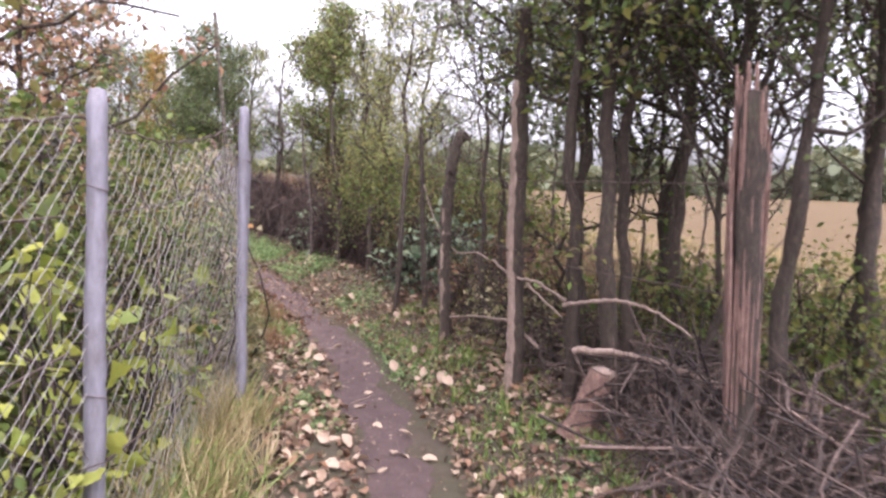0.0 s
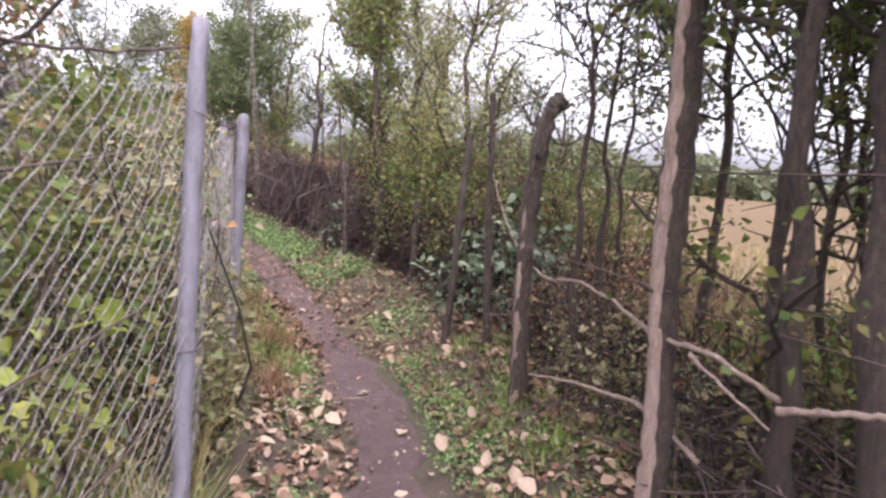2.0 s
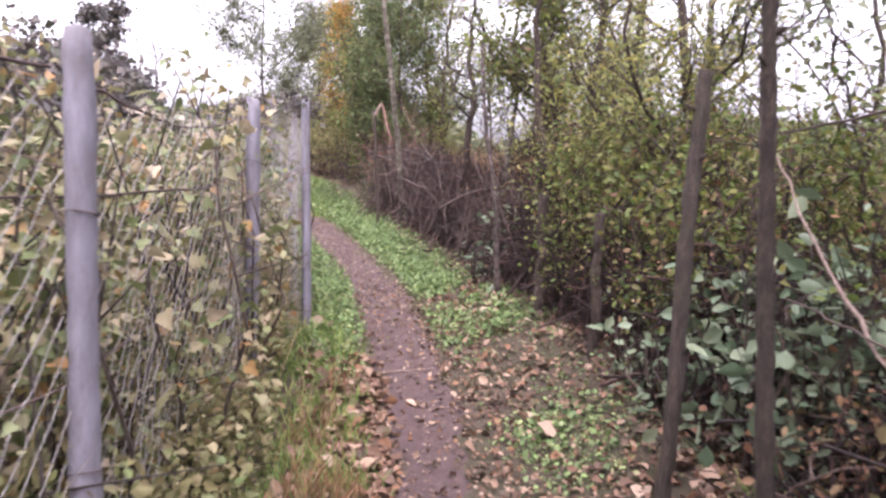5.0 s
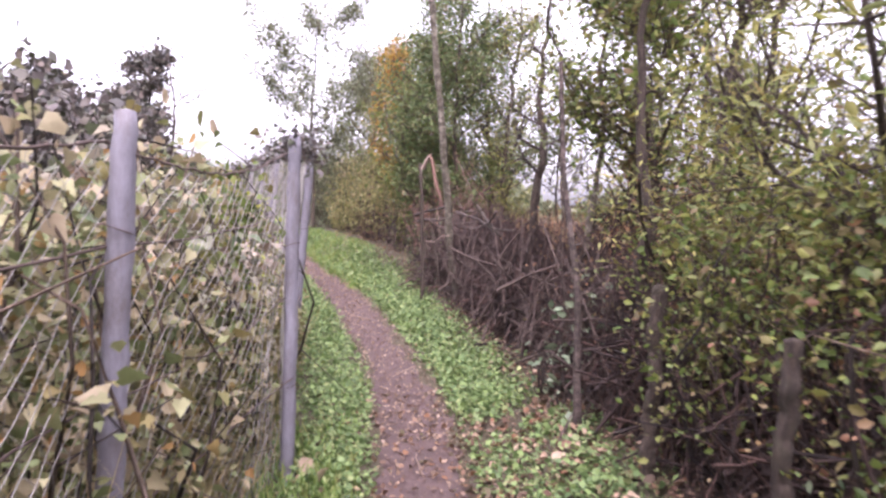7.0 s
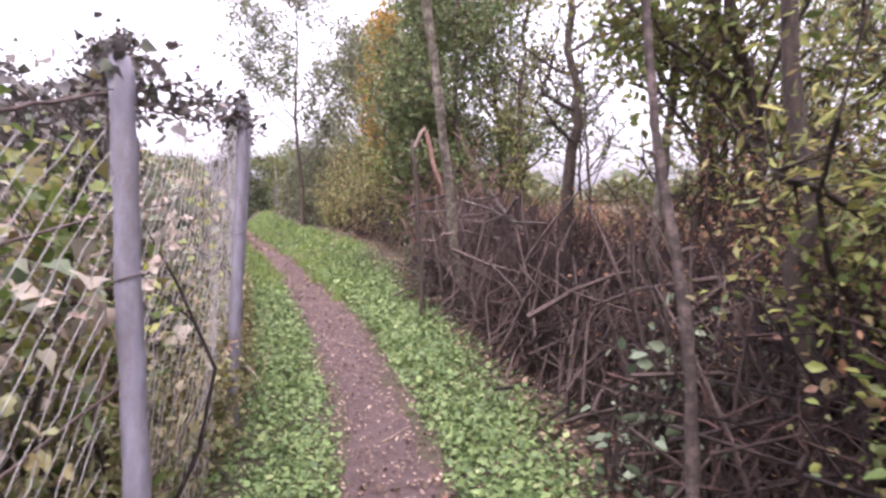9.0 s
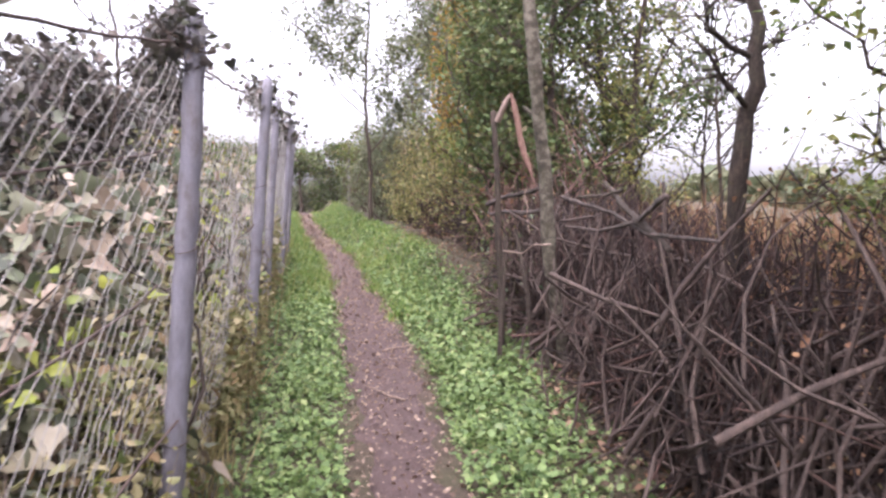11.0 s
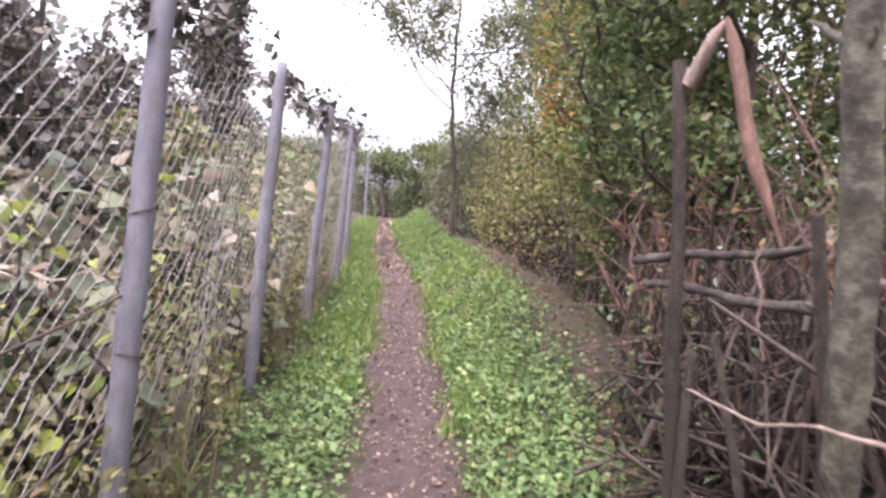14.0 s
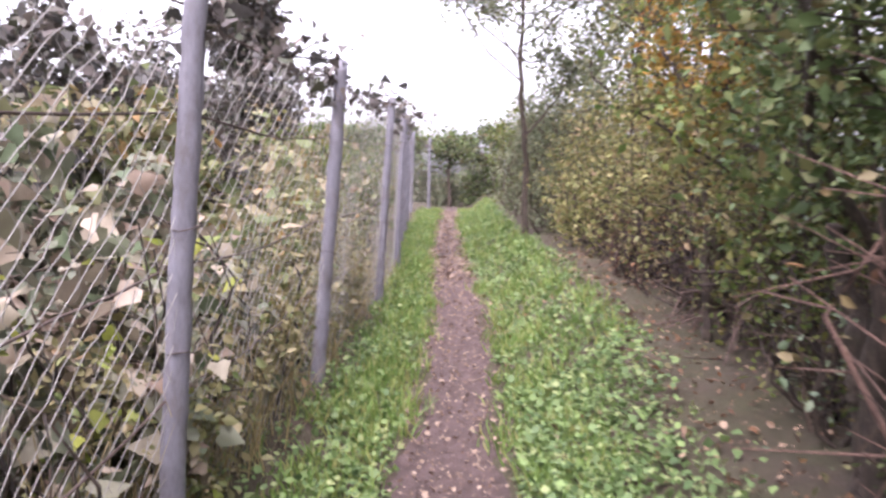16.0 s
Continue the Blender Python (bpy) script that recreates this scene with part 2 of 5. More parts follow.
def ground_material():
    """Soil with moss and leaf mould by the trail, pale stubble out in the field."""
    m, n, l = nodes_of("ground_soil")
    b = n["Principled BSDF"]
    a = n.new("ShaderNodeAttribute")
    a.attribute_name = "off"
    fine = noise_of(n, l, 28, 8, 0.8)
    mid = noise_of(n, l, 2.2, 5, 0.65)
    soil = ramp(n, [(0.025, 0.016, 0.012), (0.07, 0.045, 0.034), (0.15, 0.1, 0.075)])
    l.new(fine.outputs["Fac"], soil.inputs[0])
    moss = ramp(n, [(0.02, 0.022, 0.009), (0.055, 0.055, 0.022), (0.1, 0.09, 0.035)])
    l.new(fine.outputs["Fac"], moss.inputs[0])
    step = ramp(n, [(0, 0, 0), (0.1, 0.1, 0.1), (0.9, 0.9, 0.9), (1, 1, 1)])
    l.new(mid.outputs["Fac"], step.inputs[0])
    near = mixed(n, l, step.outputs[0], soil.outputs[0], moss.outputs[0])
    far = noise_of(n, l, 1.6, 9, 0.8, stretch=(0.25, 1.0, 1.0))
    field = ramp(n, [(0.05, 0.029, 0.007), (0.09, 0.053, 0.014), (0.135, 0.081, 0.023)])
    l.new(far.outputs["Fac"], field.inputs[0])
    edge = n.new("ShaderNodeMapRange")
    edge.inputs[1].default_value, edge.inputs[2].default_value = 4.0, 9.0
    l.new(a.outputs["Fac"], edge.inputs[0])
    l.new(mixed(n, l, edge.outputs[0], near, field.outputs[0]), b.inputs["Base Color"])
    b.inputs["Roughness"].default_value = 0.95
    bp = n.new("ShaderNodeBump")
    bp.inputs["Strength"].default_value, bp.inputs["Distance"].default_value = 0.8, 0.03
    l.new(fine.outputs["Fac"], bp.inputs["Height"])
    l.new(bp.outputs[0], b.inputs["Normal"])
    return m


def trail_material():
    m, n, l = nodes_of("trodden_earth")
    b = n["Principled BSDF"]
    fine = noise_of(n, l, 45, 8, 0.8)
    mid = noise_of(n, l, 8, 7, 0.75)
    r = ramp(n, [(0.034, 0.02, 0.017), (0.075, 0.046, 0.041), (0.115, 0.075, 0.068), (0.2, 0.145, 0.132)])
    l.new(fine.outputs["Fac"], r.inputs[0])
    tone = ramp(n, [(0.35, 0.33, 0.33), (0.6, 0.58, 0.58), (1.1, 1.1, 1.1), (1.7, 1.6, 1.55)])
    l.new(mid.outputs["Fac"], tone.inputs[0])
    mul = n.new("ShaderNodeMix")
    mul.data_type, mul.blend_type = "RGBA", "MULTIPLY"
    mul.inputs[0].default_value = 1
    l.new(r.outputs[0], mul.inputs[6])
    l.new(tone.outputs[0], mul.inputs[7])
    l.new(mul.outputs[2], b.inputs["Base Color"])
    b.inputs["Roughness"].default_value = 0.85
    bp = n.new("ShaderNodeBump")
    bp.inputs["Strength"].default_value, bp.inputs["Distance"].default_value = 0.9, 0.02
    l.new(fine.outputs["Fac"], bp.inputs["Height"])
    l.new(bp.outputs[0], b.inputs["Normal"])
    return m


# ---- mesh builders ----
def raw_mesh(name, verts, faces, material, smooth_shade=False):
    """A mesh from arrays; all faces have the same number of corners."""
    verts, faces = np.asarray(verts, np.float32), np.asarray(faces, np.int32)
    me = bpy.data.meshes.new(name)
    k = faces.shape[1]
    me.vertices.add(len(verts))
    me.vertices.foreach_set("co", verts.ravel())
    me.loops.add(faces.size)
    me.loops.foreach_set("vertex_index", faces.ravel())
    me.polygons.add(len(faces))
    me.polygons.foreach_set("loop_start", np.arange(0, faces.size, k, dtype=np.int32))
    me.update(calc_edges=True)
    if smooth_shade:
        me.polygons.foreach_set("use_smooth", np.ones(len(faces), bool))
    me.materials.append(material)
    return me


def thing(name, place, label, category, group="", kind=""):
    ob = new(name)
    ob.location = place
    return tagged(ob, label, category, group, kind)


def part(name, verts, faces, material, parent, label="", smooth_shade=False):
    """One mesh under a thing; verts are in world places."""
    if len(verts) == 0:
        return None
    root = parent.parent if parent.parent else parent
    ob = new(name, raw_mesh(name, np.asarray(verts) - np.array(root.location), faces, material, smooth_shade))
    ob.parent = parent
    return tagged(ob, label)


def single(name, verts, faces, material, label, category, kind="", group="", smooth_shade=False):
    base = np.array([np.mean(verts[:, 0]), np.mean(verts[:, 1]), np.min(verts[:, 2])])
    ob = new(name, raw_mesh(name, verts - base, faces, material, smooth_shade))
    ob.location = base
    return tagged(ob, label, category, group, kind)


def unit(v):
    return v / np.maximum(np.linalg.norm(v, axis=-1, keepdims=True), 1e-9)


LEAF = np.array([(0, 0, 0), (0.38, 0.30, 0.07), (0.75, 0.2, 0.03), (1, 0, -0.1), (0.75, -0.2, 0.03), (0.38, -0.30, 0.07)], float)
BROAD = np.array([(0, 0, 0), (0.12, 0.42, 0.1), (0.6, 0.45, 0.04), (1, 0, -0.14), (0.6, -0.45, 0.04), (0.12, -0.42, 0.1)], float)
KITE = np.array([(0, 0, 0), (0.4, 0.31, 0.07), (1, 0, -0.1), (0.4, -0.31, 0.07)], float)
SLIM = np.array([(0, 0, 0), (0.42, 0.13, 0.03), (1, 0, -0.1), (0.42, -0.13, 0.03)], float)
IVY = np.array([(0, 0, 0), (-0.1, 0.24, 0.06), (0.2, 0.46, 0.09), (0.5, 0.27, 0.04), (1, 0, -0.14), (0.5, -0.27, 0.04), (0.2, -0.46, 0.09), (-0.1, -0.24, 0.06)], float)
OVAL = np.array([(0, 0, 0), (0.1, 0.2, 0.05), (0.3, 0.34, 0.09), (0.55, 0.38, 0.03), (0.8, 0.25, 0.02), (1, 0.02, -0.06), (0.8, -0.22, 0.07), (0.55, -0.36, 0.12), (0.3, -0.33, 0.02), (0.1, -0.18, 0.06)], float)
NARROW = np.array([(0, 0, 0), (0.4, 0.12, 0.03), (0.75, 0.09, -0.02), (1, 0, -0.1), (0.75, -0.09, -0.02), (0.4, -0.12, 0.03)], float)


def leaves(rng, places, size, shape=LEAF, up=0.6, droop=0.3, spread=0.65):
    """A leaf at each place, turned at random: verts, faces."""
    n = len(places)
    along = unit(rng.normal(size=(n, 3)) * (1, 1, 0.6) - (0, 0, droop))
    nor = rng.normal(size=(n, 3)) * 0.7 + (0, 0, up)
    side = unit(np.cross(nor, along))
    nor = np.cross(along, side)
    s = (size * np.exp(rng.normal(size=n) * spread * 0.7))[:, None, None]
    s = np.minimum(s, size * 1.8)
    t = shape[None] * s
    v = places[:, None, :] + t[..., 0:1] * along[:, None] + t[..., 1:2] * side[:, None] + t[..., 2:3] * nor[:, None]
    fan = np.array([(0, i + 1, i) for i in range(1, len(shape) - 1)])
    f = fan[None] + (np.arange(n) * len(shape))[:, None, None]
    return v.reshape(-1, 3), f.reshape(-1, 3)


def sticks(rng, a, b, r0, r1, bend=0.08, seg=4, sides=4):
    """Bent tapering rods from each a to each b: verts, faces, and the middle lines."""
    a, b = np.asarray(a, float), np.asarray(b, float)
    n = len(a)
    u = np.linspace(0, 1, seg + 1)
    L = np.linalg.norm(b - a, axis=1)
    off = rng.normal(size=(n, 3)) * (bend * L)[:, None]
    kink = rng.normal(size=(n, seg + 1, 3)) * (bend * 0.25 * L)[:, None, None]
    kink[:, 0] = 0
    line = a[:, None] + (b - a)[:, None] * u[None, :, None] + off[:, None] * (4 * u * (1 - u))[None, :, None] + kink
    d = unit(np.gradient(line, axis=1))
    ref = np.where(np.abs(d[..., 2:3]) > 0.9, np.array([1.0, 0, 0]), np.array([0, 0, 1.0]))
    s = unit(np.cross(d, ref))
    w = np.cross(d, s)
    r = (np.asarray(r0) * np.ones(n))[:, None] * (1 - u)[None] + (np.asarray(r1) * np.ones(n))[:, None] * u[None]
    ang = np.arange(sides) * 2 * np.pi / sides
    v = line[:, :, None] + r[:, :, None, None] * (np.cos(ang)[None, None, :, None] * s[:, :, None] + np.sin(ang)[None, None, :, None] * w[:, :, None])
    i = np.arange(n)[:, None, None] * (seg + 1) * sides + np.arange(seg)[None, :, None] * sides
    j = np.arange(sides)[None, None]
    j2 = (np.arange(sides) + 1)[None, None] % sides
    f = np.stack([i + j, i + j2, i + sides + j2, i + sides + j], -1).reshape(-1, 4)
    return v.reshape(-1, 3), f, line


def tube(line, radii, sides=10, rng=None, rough=0.0, cap=True):
    """One round limb along a line of points, with an uneven skin."""
    line = np.asarray(line, float)
    m = len(line)
    d = unit(np.gradient(line, axis=0))
    ref = np.array([1.0, 0.2, 0])
    s = unit(np.cross(d, ref))
    w = np.cross(d, s)
    ang = np.arange(sides) * 2 * np.pi / sides
    rad = np.asarray(radii, float)[:, None] * np.ones((m, sides))
    if rng is not None and rough:
        rad = rad * (1 + rough * rng.normal(size=(1, sides)) + 0.6 * rough * rng.normal(size=(m, sides)))
    v = line[:, None] + rad[..., None] * (np.cos(ang)[None, :, None] * s[:, None] + np.sin(ang)[None, :, None] * w[:, None])
    i = np.arange(m - 1)[:, None] * sides
    j, j2 = np.arange(sides)[None], (np.arange(sides) + 1)[None] % sides
    f = np.stack([i + j, i + j2, i + sides + j2, i + sides + j], -1).reshape(-1, 4)
    v = v.reshape(-1, 3)
    if cap:
        v = np.vstack([v, line[-1:] + d[-1:] * radii[-1] * 0.3])
        t = len(v) - 1
        base = (m - 1) * sides
        f = np.vstack([f, [[base + q, base + (q + 1) % sides, t, t] for q in range(sides)]])
    return v, f


def wobble(rng, a, b, n=9, amount=0.05):
    """A line from a to b that wanders a little."""
    a, b = np.asarray(a, float), np.asarray(b, float)
    u = np.linspace(0, 1, n)[:, None]
    k = np.cumsum(rng.normal(size=(n, 3)), 0) * amount / math.sqrt(n)
    k -= k[0]
    return a + (b - a) * u + k * (1, 1, 0.3)


def joined(pieces):
    v, f, k = [], [], 0
    for pv, pf in pieces:
        v.append(pv)
        f.append(np.asarray(pf) + k)
        k += len(pv)
    return np.vstack(v), np.vstack(f)


def open_way(p):
    """True for places that do not hang into the walker's way."""
    d = np.interp(p[:, 1], _ys, _dx)
    off = (p[:, 0] - trail_x(p[:, 1])) / np.sqrt(1 + d * d)
    return (np.abs(off) > 0.8) | (p[:, 1] > 34) | (p[:, 2] > np.interp(p[:, 1], _ys, _zs) + 2.7)


def shrub(name, label, category, y, off, length, width, height, n_stems, n_leaves, size, mat, stem_mat=STEM, shape=LEAF, low=0.15, lean=0.0, group="", seed=0, up=0.6, fuzz=0.09, top=0.25):
    """A bush beside the trail: bent stems from the ground and leaves in sprays along them."""
    rng = np.random.default_rng(seed + 17)
    cx, cy = at(y, off)
    d = float(np.interp(y, _ys, _dx))
    tang, right = unit(np.array([d, 1.0])), unit(np.array([1.0, -d]))
    bu, bv = rng.uniform(-0.5, 0.5, n_stems) * length, rng.uniform(-0.5, 0.5, n_stems) * width
    base = np.array([cx, cy]) + bu[:, None] * tang + bv[:, None] * right
    tu = bu + rng.normal(size=n_stems) * 0.16 * length
    tv = np.clip(bv * 1.1 + rng.normal(size=n_stems) * 0.2 * width, -0.62 * width, 0.62 * width) + lean
    h = height * (1 - top + top * 1.4 * rng.random(n_stems)) * (1 - 0.5 * np.clip(np.abs(tv - lean) / (0.62 * width + 1e-6), 0, 1) ** 2.5)
    tip = np.array([cx, cy]) + tu[:, None] * tang + tv[:, None] * right
    a = np.column_stack([base, ground_z(base[:, 0], base[:, 1]) - 0.03])
    b = np.column_stack([tip, ground_z(tip[:, 0], tip[:, 1]) + h])
    sv, sf, line = sticks(rng, a, b, 0.013, 0.004, bend=0.13, seg=6, sides=3)
    root = thing(name, (cx, cy, float(ground_z(cx, cy))), label, category, group)
    twig_n = n_stems * 5
    k = rng.integers(0, n_stems, twig_n)
    u = rng.uniform(max(low, 0.1), 1, twig_n)
    q = u * 6
    i0 = np.minimum(q.astype(int), 5)
    p0 = line[k, i0] + (line[k, i0 + 1] - line[k, i0]) * (q - i0)[:, None]
    p1 = p0 + unit(rng.normal(size=(twig_n, 3)) + (0, 0, 0.35)) * rng.uniform(0.1, 0.38, twig_n)[:, None] * min(1.3, height / 1.5 + 0.2)
    tv_, tf_, tl = sticks(rng, p0, p1, 0.005, 0.002, bend=0.1, seg=1, sides=3)
    tagged(part("stem_tangle", sv, sf, stem_mat, root), kind="stuff")
    tagged(part("twig_spray", tv_, tf_, stem_mat, root), kind="stuff")
    k = rng.integers(0, twig_n, n_leaves)
    u = rng.random(n_leaves) ** 0.7
    pl = p0[k] + (p1[k] - p0[k]) * u[:, None] + rng.normal(size=(n_leaves, 3)) * fuzz
    pl = pl[open_way(pl)]
    pl[:, 2] = np.maximum(pl[:, 2], ground_z(pl[:, 0], pl[:, 1]) + 0.02 + rng.random(len(pl)) * 0.05)
    lv, lf = leaves(rng, pl, size, KITE if y > 22.5 else shape, up)
    tagged(part("foliage", lv, lf, mat, root), kind="stuff")
    return root


def tree(name, label, x, y, height, girth, mat, n_leaves, size, bark=BARK, crown_low=0.35, reach=1.0, n_limbs=12, lean=(0, 0), shape=LEAF, seed=0, fork=None, group="", fuzz=0.1, bare=False, rise=0.6):
    """A tree: a tapered trunk, limbs, twigs and a crown of single leaves in sprays."""
    rng = np.random.default_rng(seed + 501)
    n_leaves, size = int(n_leaves * 1.4), size * 0.8
    z = float(ground_z(x, y))
    root = thing(name, (x, y, z), label, "tree", group)
    topp = np.array([x + lean[0], y + lean[1], z + height])
    line = wobble(rng, (x, y, z - 0.1), topp, 25, 0.04 * height ** 0.8)
    rad = np.linspace(1, 0.18, 25) ** 0.8 * girth / 2 * (1 + 0.07 * rng.normal(size=25))
    rad[0] *= 1.35
    v, f = tube(line, rad, 12, rng, 0.1)
    part("trunk", v, f, bark, root, smooth_shade=True)
    u = rng.uniform(crown_low, 0.97, n_limbs)
    q = u * 24
    i0 = np.minimum(q.astype(int), 23)
    p0 = line[i0] + (line[i0 + 1] - line[i0]) * (q - i0)[:, None]
    az = rng.uniform(0, 2 * np.pi, n_limbs) + np.arange(n_limbs) * 2.4
    ln = reach * (1.15 - 0.7 * (u - crown_low) / (1 - crown_low)) * rng.uniform(0.6, 1.15, n_limbs)
    p1 = p0 + np.column_stack([np.cos(az) * ln, np.sin(az) * ln, ln * rng.uniform(0.3, 1.2, n_limbs) * rise])
    r = np.interp(u, [0, 1], [girth / 2, girth * 0.12]) * 0.5
    bv, bf, bl = sticks(rng, p0, p1, r, 0.008, bend=0.09, seg=6, sides=6)
    nv, nf = len(bv) // n_limbs, len(bf) // n_limbs
    free = open_way(bl.reshape(-1, 3)).reshape(n_limbs, -1).all(1)
    for i in range(n_limbs):
        if not free[i]:
            continue
        part("limb", bv[i * nv:(i + 1) * nv], bf[:nf], bark, root, smooth_shade=True)
    m = n_limbs * 16
    k = rng.integers(0, n_limbs, m)
    w = rng.uniform(0.2, 1, m)
    q = w * 6
    j = np.minimum(q.astype(int), 5)
    t0 = bl[k, j] + (bl[k, j + 1] - bl[k, j]) * (q - j)[:, None]
    t1 = t0 + unit(rng.normal(size=(m, 3)) + (0, 0, 0.3 + 0.5 * rise)) * rng.uniform(0.15, 0.5, m)[:, None] * min(1.2, reach)
    ok = free[k] & open_way(t1) & open_way(t0)
    t0, t1 = t0[ok], t1[ok]
    m = len(t0)
    wv, wf, _ = sticks(rng, t0, t1, 0.006, 0.002, bend=0.0, seg=1, sides=3)
    tagged(part("twig_spray", wv, wf, bark, root), kind="stuff")
    if not bare:
        k = rng.integers(0, m, n_leaves)
        w = rng.random(n_leaves) ** 0.7
        pl = t0[k] + (t1[k] - t0[k]) * w[:, None] + rng.normal(size=(n_leaves, 3)) * fuzz
        pl = pl[open_way(pl)]
        lv, lf = leaves(rng, pl, size, SLIM if shape is NARROW else KITE if shape is LEAF else shape, 0.5)
        tagged(part("crown", lv, lf, mat, root), kind="stuff")
    return root


# ---- ground: one sheet to the horizon, fine beside the trail ----
def spaced(lo, hi, step, far):
    """Even steps from lo to hi, then ever longer ones out to far on both sides."""
    mid = list(np.arange(lo, hi + 1e-6, step))
    grow, a, b, s = [], lo, hi, step
    out_lo, out_hi = [], []
    while b < far:
        s *= 1.35
        a, b = a - s, b + s
        out_lo.append(a)
        out_hi.append(b)
    return np.array(out_lo[::-1] + mid + out_hi)


def build_ground():
    offs, ys = spaced(-2.2, 3.2, 0.09, 2500), spaced(-3.0, 34.0, 0.12, 2500)
    O, Y = np.meshgrid(offs, ys)
    d = np.where((Y > -8) & (Y < 42), np.interp(Y, _ys, _dx), 0)
    X = trail_x(Y) + O * np.sqrt(1 + d * d)
    Z = ground_z(X, Y)
    rng = np.random.default_rng(5)
    Z += rng.normal(size=Z.shape) * 0.008 * (np.abs(O) < 3.3)
    v = np.column_stack([X.ravel(), Y.ravel(), Z.ravel()])
    ny, nx = X.shape
    i = (np.arange(ny - 1)[:, None] * nx + np.arange(nx - 1)[None]).ravel()
    f = np.column_stack([i, i + 1, i + nx + 1, i + nx])
    me = raw_mesh("ground", v, f, ground_material(), True)
    me.attributes.new("off", "FLOAT", "POINT").data.foreach_set("value", np.where(Y > 33, X + 2, O).ravel().astype(np.float32))
    tagged(new("ground", me), "dark soil with moss and leaf mould, pale stubble field beyond", "ground", kind="structure")


def build_trail():
    rng = np.random.default_rng(8)
    ys = np.arange(-3, 36, 0.06)
    n = len(ys)
    k = np.hanning(9) / np.hanning(9).sum()
    e = [np.convolve(rng.normal(size=n + 8), k, "valid") * 0.09 for _ in (0, 1)]
    wide = np.interp(ys, [-3, 4, 9, 12, 14, 36], [0.22, 0.215, 0.225, 0.27, 0.235, 0.24])
    u = np.linspace(-1, 1, 13)
    off = np.where(u[None] < 0, u[None] * (wide + e[0])[:, None], u[None] * (wide + e[1])[:, None])
    Y = np.repeat(ys[:, None], 13, 1)
    X, YY = at(Y, off)
    Z = ground_z(X, YY) + 0.022 - 0.03 * np.abs(u[None]) ** 6 + rng.normal(size=X.shape) * 0.003
    v = np.column_stack([X.ravel(), YY.ravel(), Z.ravel()])
    i = (np.arange(n - 1)[:, None] * 13 + np.arange(12)[None]).ravel()
    me = raw_mesh("footpath", v, np.column_stack([i, i + 1, i + 14, i + 13]), trail_material(), True)
    tagged(new("footpath", me), "narrow trodden earth footpath with scattered dead leaves", "path", kind="structure")


build_ground()
build_trail()

# ---- the wire fence: grey posts, chain-link panels, strands of wire ----
POSTS = [(-1.35, -2.0, 2.0, 0.0), (-1.25, 0.45, 2.0, 0.0), (-1.17, 2.76, 1.92, 0.0), (-1.31, 5.39, 2.06, 0.3), (-1.83, 7.59, 1.8, 0.3), (-2.77, 10.0, 1.75, 0.6), (-3.42, 11.96, 1.84, 0.0), (-4.75, 14.24, 1.91, 2.8),
         (-6.25, 16.38, 1.92, 3.4), (-7.68, 18.24, 1.9, 3.2), (-8.93, 20.01, 1.9, 3.5), (-10.77, 22.42, 1.95, 3.0), (-12.3, 24.3, 1.95, 1.5), (-13.9, 26.1, 1.9, 1.5), (-15.5, 27.95, 1.95, 1.5), (-17.1, 29.8, 1.95, 1.0), (-18.6, 31.6, 1.95, 1.0), (-19.6, 33.4, 1.95, 0.0), (-18.4, 35.2, 1.95, 0.0), (-16.4, 36.4, 1.95, 0.0)]


